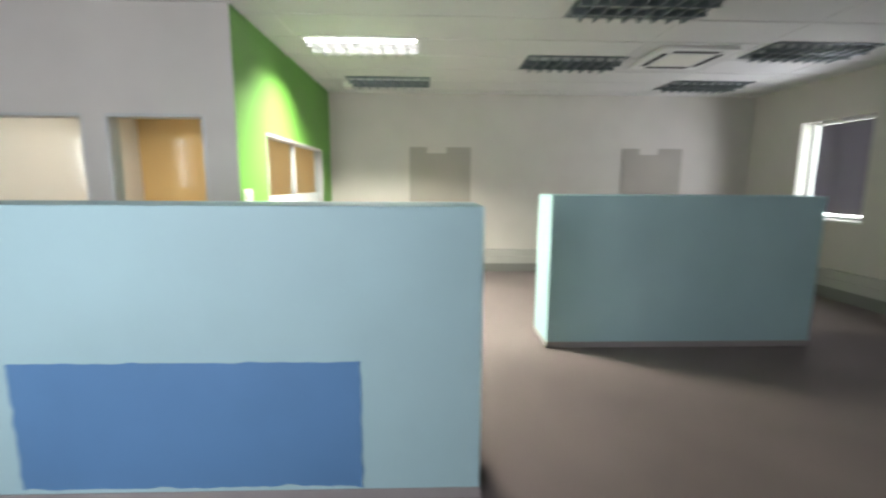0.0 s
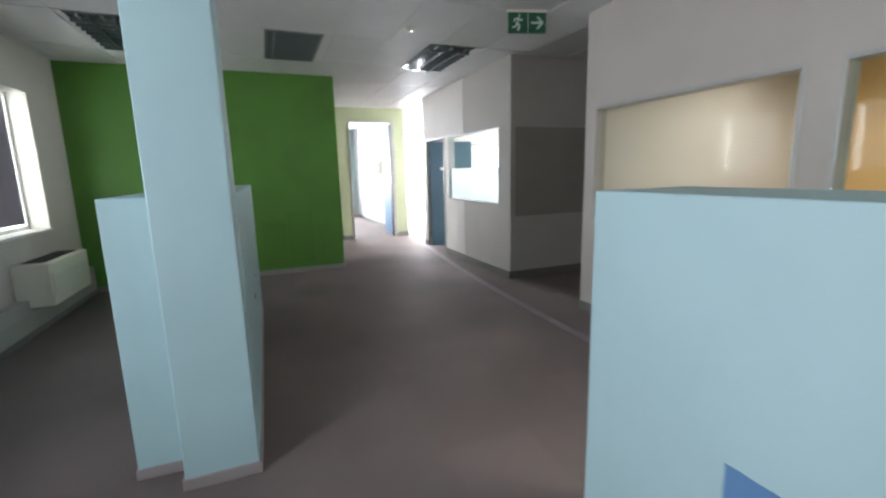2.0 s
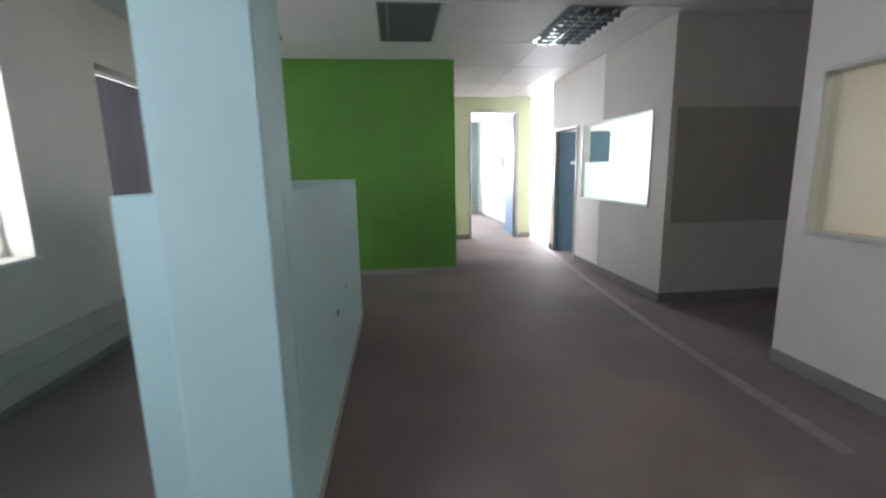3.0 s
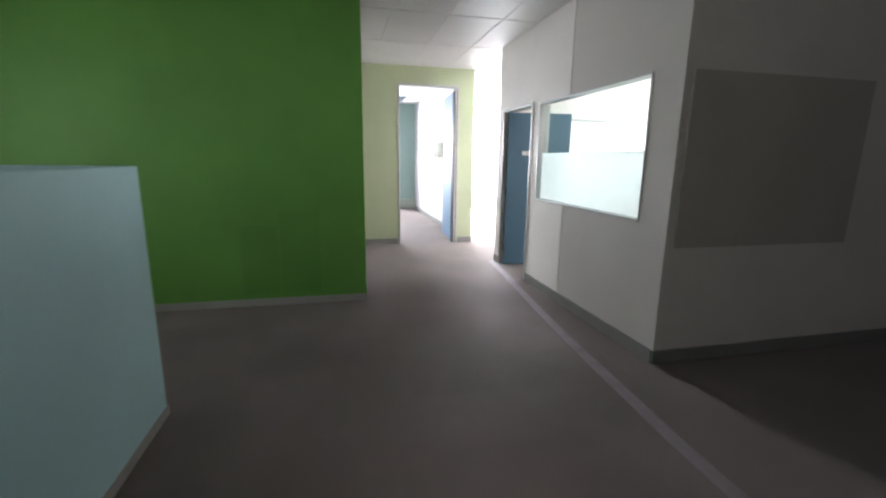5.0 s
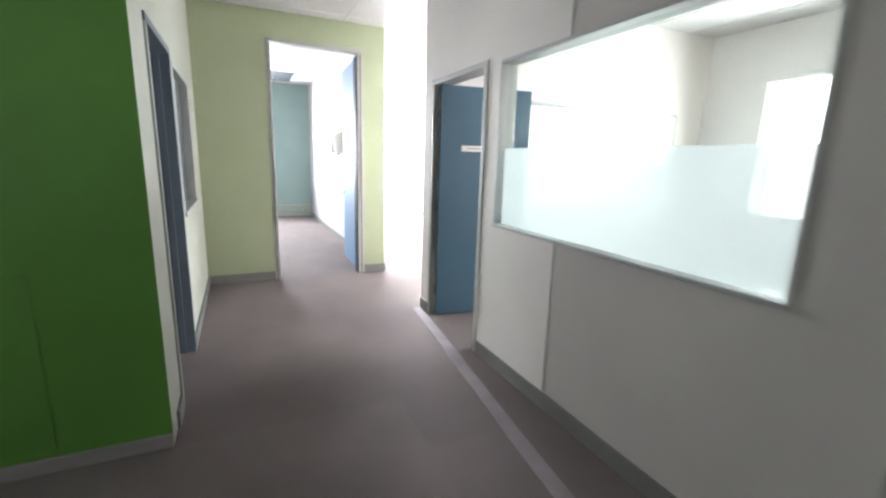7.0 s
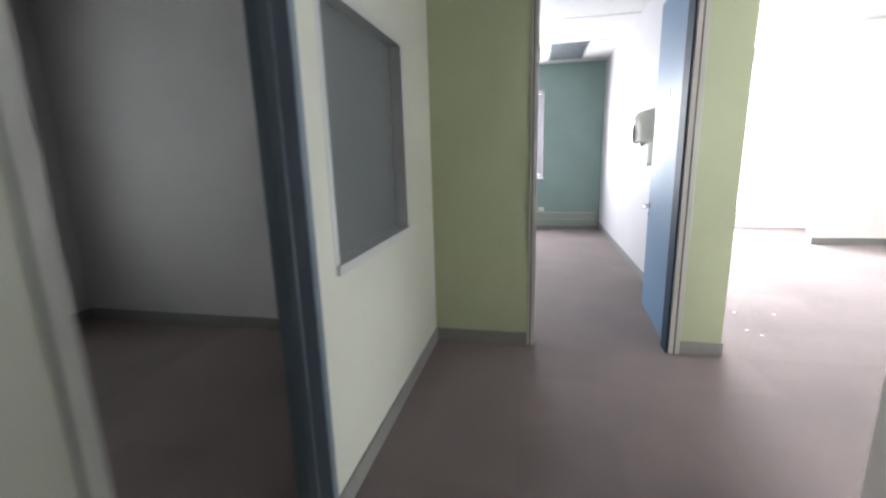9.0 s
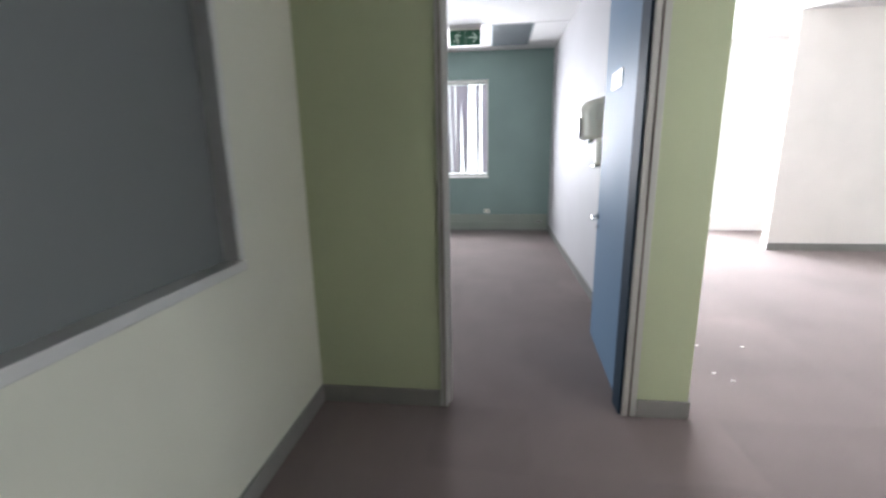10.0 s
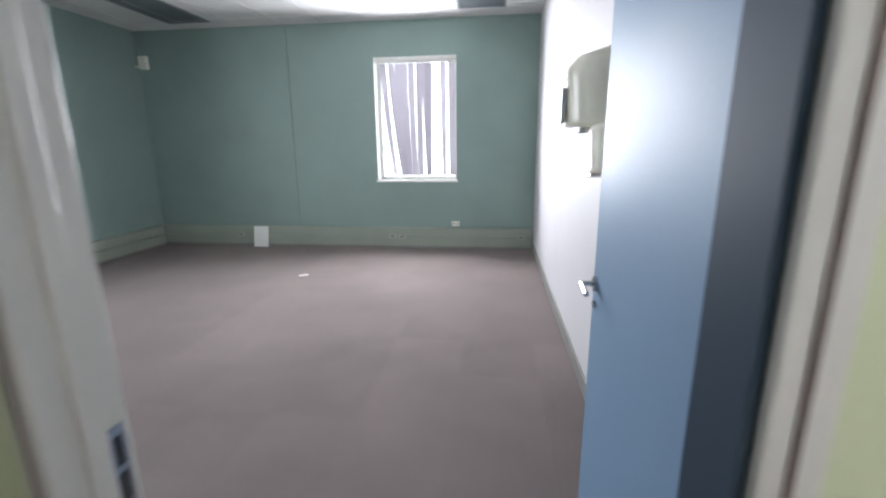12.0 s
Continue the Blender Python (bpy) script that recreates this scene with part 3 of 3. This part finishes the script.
def ragged_patch(y0, y1, z0, z1, x, seed):
    """A thin coat of paint with a brushed, uneven outline."""
    rng = random.Random(seed)
    ring = []
    n = 40
    for i in range(n):
        ring.append((y0 + (y1 - y0) * i / n, z1 + 0.008 * noise.noise((i * 0.37, seed, 0)) + 0.004 * (i % 13 == 0)))
    for i in range(n // 2):
        ring.append((y1 + 0.012 * noise.noise((i * 0.5, seed + 5, 0)), z1 + (z0 - z1) * i / (n // 2)))
    for i in range(n):
        ring.append((y1 + (y0 - y1) * i / n, z0 + 0.016 + 0.02 * noise.noise((i * 0.4, seed + 9, 0))))
    for i in range(n // 2):
        ring.append((y0 + 0.012 * noise.noise((i * 0.5, seed + 15, 0)), z0 + (z1 - z0) * i / (n // 2)))
    bm = bmesh.new()
    f = bm.faces.new([bm.verts.new((x, y, z)) for y, z in ring])
    g = bmesh.ops.extrude_face_region(bm, geom=[f])
    bmesh.ops.translate(bm, verts=[v for v in g["geom"] if isinstance(v, bmesh.types.BMVert)], vec=(-0.002, 0, 0))
    bmesh.ops.triangulate(bm, faces=bm.faces[:])
    bmesh.ops.recalc_face_normals(bm, faces=bm.faces[:])
    return bm


for q in ((1.13, 1.50, 0.10, 0.93, 21), (1.52, 1.86, 0.10, 0.80, 22)):
    bm = ragged_patch(q[0], q[1], q[2], q[3], -2.9905, q[4])
    bmesh.ops.rotate(bm, verts=bm.verts, cent=(0, 0, 0), matrix=Matrix.Rotation(radians(90), 3, "Z"))
    part("paint_patch", bm, M_GREENPATCH, green_wall, "darker green touch-up patch")

lw, hx, hy = low_wall("low_wall", -0.695, -11.39, -0.25, -8.735, 1.395, "pale cyan low wall with a mid blue unpainted patch")
part("paint_patch", ragged_patch(-0.774, 0.791, 0.06, 0.69, -hx - 0.001, 3), M_BLUE, lw, "mid blue rectangle of old paint")
low_wall("low_wall", 1.21, -14.70, 1.67, -12.225, 1.395, "pale cyan low wall on brown carpet near the far window")
pw, hx, hy = low_wall("low_wall", -2.47, -7.59, -1.905, -4.87, 1.39, "pale cyan low wall behind the column, with drilled holes")
part("drilled_hole", tube((hx, -0.30, 0.6), (hx + 0.004, -0.30, 0.6), 0.022, 10), M_DARK, pw, "dark torn cable hole")
part("drilled_hole", tube((hx, 0.19, 0.65), (hx + 0.003, 0.19, 0.65), 0.016, 10), M_SKIRT, pw, "filled cable hole")
col = thing("column", -2.075, -7.605, 0, "pale cyan square column from floor to ceiling", "column")
col["kind"] = "structure"
part("shaft", box(-0.165, -0.165, 0, 0.165, 0.165, H, 0.006), M_CYAN, col)
part("plinth", box(-0.175, -0.175, 0, 0.175, 0.175, 0.06, 0.003), M_PLINTH, col)


# ---------- ceiling fittings ----------
def louvre_light(x, y, z, w, l, label, lit=None, cells=(3, 9)):
    ob = thing("ceiling_light", x, y, z, label, "ceiling light", "louvred ceiling lights")
    f = 0.02
    bm = bmesh.new()
    for q in ((-w / 2, -l / 2, w / 2, -l / 2 + f), (-w / 2, l / 2 - f, w / 2, l / 2), (-w / 2, -l / 2 + f, -w / 2 + f, l / 2 - f), (w / 2 - f, -l / 2 + f, w / 2, l / 2 - f)):
        add_box(bm, q[0], q[1], -0.012, q[2], q[3], -0.001)
    part("frame", bm, M_WHITE if lit else M_LOUVRE, ob)
    part("tray", box(-w / 2 + f, -l / 2 + f, -0.004, w / 2 - f, l / 2 - f, -0.001), M_LAMPOFF if lit else M_LOUVRE, ob)
    for i in range(3):
        tx = -w / 2 + w * (i + 0.5) / 3
        part("tube", tube((tx, -l / 2 + 0.04, -0.021), (tx, l / 2 - 0.04, -0.021), 0.012, 10), lit or M_LAMPOFF, ob)
    nx, ny = cells
    for i in range(1, nx):
        tx = -w / 2 + w * i / nx
        part("blade", box(tx - 0.007, -l / 2 + f, -0.06, tx + 0.007, l / 2 - f, -0.012), M_BLADE if lit else M_LOUVRE, ob)
    for i in range(1, ny):
        ty = -l / 2 + l * i / ny
        part("cross_blade", box(-w / 2 + f, ty - 0.007, -0.06, w / 2 - f, ty + 0.007, -0.012), M_BLADE if lit else M_LOUVRE, ob)
    return ob


louvre_light(2.30, -10.46, H, 0.58, 1.18, "lit louvred fluorescent ceiling light", M_LIT)
# fitting added around the inner room's extra lamp, never in view
louvre_light(3.0, -7.9, H, 0.58, 1.18, "added warm louvred ceiling light of the inner room, out of view", M_LITWARM)
for x, y in ((1.12, -12.89), (2.86, -12.85), (2.27, -15.26), (3.97, -15.16), (3.95, -10.58)):
    louvre_light(x, y, H, 0.58, 1.16, "unlit grey louvred fluorescent ceiling light")
louvre_light(0.42, -4.42, H, 0.56, 1.16, "unlit louvred ceiling light catching daylight")
louvre_light(-2.98, -4.42, H, 0.56, 1.16, "unlit grey louvred fluorescent ceiling light")
louvre_light(-0.6, 3.3, HE, 0.56, 1.16, "unlit grey louvred light of the end room")


def grille(x, y, z, w, l, label):
    ob = thing("ceiling_grille", x, y, z, label, "ceiling grille", "ceiling air grilles")
    bm = bmesh.new()
    f = 0.025
    for q in ((-w / 2, -l / 2, w / 2, -l / 2 + f), (-w / 2, l / 2 - f, w / 2, l / 2), (-w / 2, -l / 2 + f, -w / 2 + f, l / 2 - f), (w / 2 - f, -l / 2 + f, w / 2, l / 2 - f)):
        add_box(bm, q[0], q[1], -0.012, q[2], q[3], -0.001)
    part("frame", bm, M_LOUVRE, ob)
    part("backing", box(-w / 2 + f, -l / 2 + f, -0.004, w / 2 - f, l / 2 - f, -0.001), M_DARKPANEL, ob)
    n = 22
    for i in range(n):
        ty = -l / 2 + f + (l - 2 * f) * (i + 0.5) / n
        part("slat", box(-w / 2 + f, ty - 0.012, -0.011, w / 2 - f, ty + 0.008, -0.006), M_DARKPANEL, ob)
    return ob


grille(-1.345, -4.40, H, 0.58, 1.16, "dark grey slatted air return grille in the ceiling")
grille(0.52, 4.58, HE, 0.57, 1.17, "dark grey slatted air grille in the ceiling")
grille(-3.25, 4.65, HE, 0.57, 1.17, "dark grey slatted air grille in the ceiling")

ac = thing("cassette_air_conditioner", 2.57, -14.02, H, "white cassette air conditioner with dark slots in the ceiling", "air conditioner")
part("panel", box(-0.42, -0.42, -0.035, 0.42, 0.42, -0.001, 0.008), M_WHITE, ac)
part("intake", box(-0.22, -0.22, -0.040, 0.22, 0.22, -0.036), M_PLASTIC, ac)
for q in ((-0.34, -0.25, -0.28, 0.25), (0.28, -0.25, 0.34, 0.25), (-0.25, -0.34, 0.25, -0.28), (-0.25, 0.28, 0.25, 0.34)):
    part("slot", box(q[0], q[1], -0.039, q[2], q[3], -0.0352), M_DARK, ac, "dark air slot")


def exit_sign(x, y, z, angle, w, h, label):
    """A hanging sign: running figure in a field, and an arrow in another."""
    ob = thing("exit_sign", x, y, z, label, "exit sign", "emergency exit signs")
    ob.matrix_world = pose(x, y, z, 0, 0, angle)
    part("board", box(-w / 2, -0.008, -h, w / 2, 0.008, 0, 0.002), M_SIGN, ob)
    part("rail", box(-w / 2 - 0.01, -0.014, 0.0, w / 2 + 0.01, 0.014, 0.022, 0.003), M_PLASTIC, ob)
    u = h / 100.0

    def stroke(pts, r, name):
        bm = bmesh.new()
        for (a, b), (c, d) in zip(pts[:-1], pts[1:]):
            ln = math.hypot(c - a, d - b)
            g = bmesh.ops.create_cube(bm, size=1.0)
            bmesh.ops.transform(bm, verts=g["verts"], matrix=Matrix.Translation(((a + c) / 2 * u, -0.0095, (b + d) / 2 * u - h))
                                @ Matrix.Rotation(-math.atan2(d - b, c - a), 4, "Y") @ Matrix.Diagonal(((ln + r) * u, 0.002, 2 * r * u, 1)))
        return part(name, bm, M_SIGNWHITE, ob, "pale printed symbol")

    hw = w / 2 / u
    c = -hw / 2
    stroke([(c + 4, 74), (c - 4, 48), (c + 8, 34), (c + 2, 14)], 5, "figure_body")
    stroke([(c - 4, 46), (c - 14, 30), (c - 28, 28)], 4, "figure_leg")
    stroke([(c + 4, 70), (c + 18, 60), (c + 24, 68)], 3.5, "figure_arm")
    stroke([(c + 2, 72), (c - 14, 68), (c - 20, 56)], 3.5, "figure_arm")
    stroke([(c + 8, 86), (c + 10, 86)], 6, "figure_head")
    stroke([(3, 4), (3, 96)], 1.5, "divider")
    c = hw / 2 + 2
    stroke([(c - 30, 50), (c + 26, 50)], 5, "arrow_shaft")
    stroke([(c + 2, 78), (c + 28, 50), (c + 2, 22)], 5, "arrow_head")
    return ob


exit_sign(0.62, -6.25, H - 0.023, -16, 0.36, 0.18, "green emergency exit sign with running figure and arrow")
exit_sign(-0.105, 4.1, HE - 0.024, 0, 0.41, 0.19, "green emergency exit sign with running figure and arrow")

det = thing("emergency_light", 4.02, -9.98, H, "small white emergency light fitting on the ceiling", "emergency light")
part("body", box(-0.09, -0.06, -0.09, 0.09, 0.06, -0.001, 0.012), M_PLASTIC, det)
for x, y, z in ((-0.25, -5.45, H), (-2.3, 4.2, HE)):
    d = thing("smoke_detector", x, y, z, "round white smoke detector on the ceiling", "smoke detector")
    part("base", tube((0, 0, -0.018), (0, 0, -0.001), 0.055, 24), M_PLASTIC, d)
    part("sensor", tube((0, 0, -0.04), (0, 0, -0.018), 0.034, 24), M_PLASTIC, d)

# ---------- boards on the walls ----------
for name, b, lab in (("pinboard", (4.766, -11.84, 0.79, 4.779, -10.82, 2.08), "beige pinboard on the far cream wall"),
                     ("pinboard", (4.766, -15.40, 0.79, 4.779, -14.40, 2.08), "beige pinboard on the far cream wall")):
    o = thing(name, 4.78, (b[1] + b[4]) / 2, (b[2] + b[5]) / 2, lab, "pinboard", "beige pinboards")
    part("panel", box(-0.014, -0.51, -0.645, -0.001, 0.51, 0.545, 0.002), M_BOARD, o)
    part("upper_panel", box(-0.014, -0.51, 0.545, -0.001, -0.10, 0.645, 0.002), M_BOARD, o)
    part("upper_panel", box(-0.014, 0.22, 0.545, -0.001, 0.51, 0.645, 0.002), M_BOARD, o)
o = thing("pinboard", 2.11, -4.87, 1.45, "wide beige pinboard on the recess wall", "pinboard", "beige pinboards")
part("panel", box(-0.77, -0.014, -0.59, 0.77, -0.001, 0.59, 0.002), M_BOARD, o)

# ---------- window air conditioner ----------
ac = thing("wall_air_conditioner", -3.9, -4.27, 0.28, "cream through-wall air conditioner below the window", "air conditioner")
part("case", box(-0.15, -0.48, 0, 0.15, 0.48, 0.42, 0.012), M_CASE, ac)
for i in range(9):
    part("vent_slat", box(-0.10 + i * 0.022, -0.40, 0.421, -0.09 + i * 0.022, 0.40, 0.427), M_DARK, ac, "dark air slot")
part("front_grille", box(0.151, -0.42, 0.04, 0.157, 0.42, 0.30, 0.002), M_PLASTIC, ac)
part("foot", box(-0.14, -0.45, -0.27, -0.06, 0.45, 0.0), M_TRUNK, ac)

# ---------- end room things ----------
dryer = thing("hand_dryer", 1.244, 1.75, 1.49, "cream rounded hand dryer on the white wall", "hand dryer")
def moulded_case(depth, half, height, drop, nose):
    """A wall case whose top curves down to a rounded front."""
    rings = []
    n, m = 10, 9
    for j in range(n + 1):
        q = j / n
        z = height * q
        d = depth * (1.0 - 0.10 * (1 - q)) if z < height - drop else depth * math.sqrt(max(0.0, 1 - ((z - height + drop) / drop) ** 2)) * 0.75 + depth * 0.25
        h = half * (1.0 if q < 0.8 else 1.0 - 0.12 * (q - 0.8) / 0.2)
        ring = [(0.0, -h, z)]
        for i in range(m + 1):
            u = math.pi * i / m
            ring.append((-(d - nose) - nose * math.sin(u) if d > nose else -d * (0.6 + 0.4 * math.sin(u)), -h * math.copysign(abs(math.cos(u)) ** 0.85, math.cos(u)), z))
        ring.append((0.0, h, z))
        rings.append(ring)
    bm = bmesh.new()
    vs = [[bm.verts.new(p) for p in ring] for ring in rings]
    for r0, r1 in zip(vs[:-1], vs[1:]):
        for i in range(len(r0) - 1):
            bm.faces.new((r0[i], r0[i + 1], r1[i + 1], r1[i]))
    bm.faces.new(vs[0])
    bm.faces.new(vs[-1])
    bmesh.ops.recalc_face_normals(bm, faces=bm.faces[:])
    for f in bm.faces:
        f.smooth = len(f.verts) == 4
    return bm


part("case", moulded_case(0.23, 0.17, 0.34, 0.13, 0.19), M_CASE, dryer)
part("front_trim", box(-0.236, -0.05, 0.015, -0.214, 0.05, 0.18, 0.008), M_CHROME, dryer, "chrome front trim")
part("nozzle", tube((-0.12, 0, -0.03), (-0.12, 0, 0.002), 0.035, 16), M_CHROME, dryer, "chrome air nozzle")
soap = thing("soap_dispenser", 1.244, 1.58, 1.285, "cream soap dispenser on the white wall", "soap dispenser")
part("case", moulded_case(0.125, 0.09, 0.23, 0.05, 0.10), M_CASE, soap)
part("lever", box(-0.12, -0.03, -0.022, -0.05, 0.09, -0.001, 0.006), M_CHROME, soap, "chrome push lever")


def socket(x, y, z, label="white double socket plate on the trunking"):
    s = thing("wall_socket", x, y, z, label, "socket", "socket plates")
    part("plate", box(-0.055, -0.012, -0.036, 0.055, -0.0005, 0.036, 0.003), M_PLASTIC, s)
    for q in (-0.028, 0.028):
        part("pin_hole", box(q - 0.008, -0.0135, -0.008, q + 0.008, -0.0122, 0.008), M_DARK, s)


socket(0.17, 5.53, 0.345)
for x in (-3.02, -0.72, -0.58, 1.08):
    s = thing("cable_outlet", x, 5.449, 0.17, "grey cable outlet on the sage trunking", "socket", "cable outlets")
    part("plate", box(-0.05, -0.01, -0.022, 0.05, -0.0005, 0.022, 0.003), M_TRUNK, s)
    part("slot", box(-0.03, -0.0115, -0.006, 0.03, -0.0102, 0.006), M_DARK, s)
card = thing("leaning_sheet", -2.68, 5.378, 0, "white card leaning on the trunking", "card")
bm = box(-0.11, -0.003, 0, 0.11, 0.003, 0.30, 0.001)
bmesh.ops.rotate(bm, verts=bm.verts, cent=(0, 0, 0), matrix=Matrix.Rotation(radians(-11), 3, "X"))
part("sheet", bm, M_PAPER, card)
scrap = thing("paper_scrap", -1.42, 4.02, 0.0, "small white paper scrap on the carpet", "paper")
bm = box(-0.05, -0.018, 0.0005, 0.05, 0.018, 0.006, 0.002)
bmesh.ops.rotate(bm, verts=bm.verts, cent=(0, 0, 0), matrix=Matrix.Rotation(0.5, 3, "Z"))
part("sheet", bm, M_PAPER, scrap)
for x, y in ((1.79, 0.92), (2.1, 0.92), (1.72, 0.51), (1.79, 0.42)):
    o = thing("floor_crumb", x, y, 0, "tiny white plaster crumb on the carpet", "debris", "plaster crumbs")
    part("crumb", box(-0.010, -0.007, 0.0005, 0.010, 0.007, 0.007, 0.002), M_PLASTIC, o)
cb = thing("wall_cable", -2.12, 5.525, 0.29, "thin sage cable run down the teal wall", "cable")
part("cable", tube((0, 0, 0), (0.02, 0, 2.69), 0.006, 8), M_TEAL, cb)
cam_bracket = thing("wall_bracket", -4.2, 5.46, 2.62, "white bracket with a small lamp in the room corner", "bracket")
part("arm", box(-0.10, -0.01, -0.10, 0.06, 0.01, -0.08, 0.003), M_PLASTIC, cam_bracket)
part("head", tube((0.05, 0, 0.0), (0.05, -0.03, 0.0), 0.035, 16), M_PLASTIC, cam_bracket)
part("wall_plate", box(-0.06, 0.01, -0.12, 0.06, 0.069, 0.05, 0.004), M_PLASTIC, cam_bracket)

sw = thing("light_switch", 1.40, -9.52, 1.37, "grey switch plate on the green wall", "switch")
part("plate", box(-0.08, -0.012, -0.06, 0.08, -0.0005, 0.06, 0.003), M_PLASTIC, sw)
part("rocker", box(-0.05, -0.016, -0.03, 0.03, -0.0122, 0.03, 0.002), M_GREYPLASTIC, sw)

# ---------- carpet tiles and light streak ---
# soft streak of light on the carpet, modelled as a paler strip
strip = thing("floor_light_streak", 0, 0, 0, "pale lavender streak of light along the corridor, laid as a thin strip", "floor strip")
bm = bmesh.new()
pts = [(1.215, -1.5), (1.075, -2.7), (0.965, -3.56), (0.897, -4.2), (0.858, -4.7), (0.775, -5.72), (0.75, -6.4), (0.72, -7.4)]
for (x0, y0), (x1, y1) in zip(pts[:-1], pts[1:]):
    vs = [bm.verts.new((x0 - 0.045, y0, 0.004)), bm.verts.new((x1 - 0.045, y1, 0.004)), bm.verts.new((x1 + 0.045, y1, 0.004)), bm.verts.new((x0 + 0.045, y0, 0.004))]
    bm.faces.new(vs)
bmesh.ops.remove_doubles(bm, verts=bm.verts[:], dist=0.0005)
bmesh.ops.recalc_face_normals(bm, faces=bm.faces[:])
g = bmesh.ops.extrude_face_region(bm, geom=bm.faces[:])
bmesh.ops.translate(bm, verts=[v for v in g["geom"] if isinstance(v, bmesh.types.BMVert)], vec=(0, 0, -0.0035))
bmesh.ops.recalc_face_normals(bm, faces=bm.faces[:])
part("strip", bm, M_STREAK, strip)

carpet = new("carpet")
structure(carpet, "brown mauve carpet tiles with faint joints", "carpet")
TILE = 0.5
tb = box(-TILE / 2 + 0.0003, -TILE / 2 + 0.0003, -0.008, TILE / 2 - 0.0003, TILE / 2 - 0.0003, 0.0)
tile_mesh = bpy.data.meshes.new("carpet_tile")
tb.to_mesh(tile_mesh)
tb.free()
tile_mesh.materials.append(M_CARPET)
verts, faces = [], []
for i in range(-10, 19):
    for j in range(-34, 13):
        x, y = i * TILE + 0.25, j * TILE + 0.25
        if x > 5.0 and y < -1.75 or x < -4.6:
            continue
        near = (-2.3 < x < 1.3 and -9.2 < y < 0) or (-1.3 < x < 2.3 and 0 < y < 5.9) or (-2.6 < x < 1.3 and -11.5 < y < -9)
        if near:
            o = new("carpet_tile", tile_mesh)
            o.parent = carpet
            o.matrix_world = Matrix.Translation((x, y, 0)) @ Matrix.Rotation(radians(90 * ((i + j) % 2)), 4, "Z")
        else:
            k, q = len(verts), TILE / 2 - 0.0003
            verts += [(x - q, y - q, -0.008), (x + q, y - q, -0.008), (x + q, y + q, -0.008), (x - q, y + q, -0.008),
                      (x - q, y - q, 0), (x + q, y - q, 0), (x + q, y + q, 0), (x - q, y + q, 0)]
            faces += [(k + 4, k + 5, k + 6, k + 7), (k, k + 1, k + 5, k + 4), (k + 1, k + 2, k + 6, k + 5), (k + 2, k + 3, k + 7, k + 6), (k + 3, k, k + 4, k + 7)]
me = bpy.data.meshes.new("carpet_rest")
me.from_pydata(verts, [], faces)
me.materials.append(M_CARPET)
rest = new("carpet_rest", me)
rest.parent = carpet
rest["kind"] = "stuff"
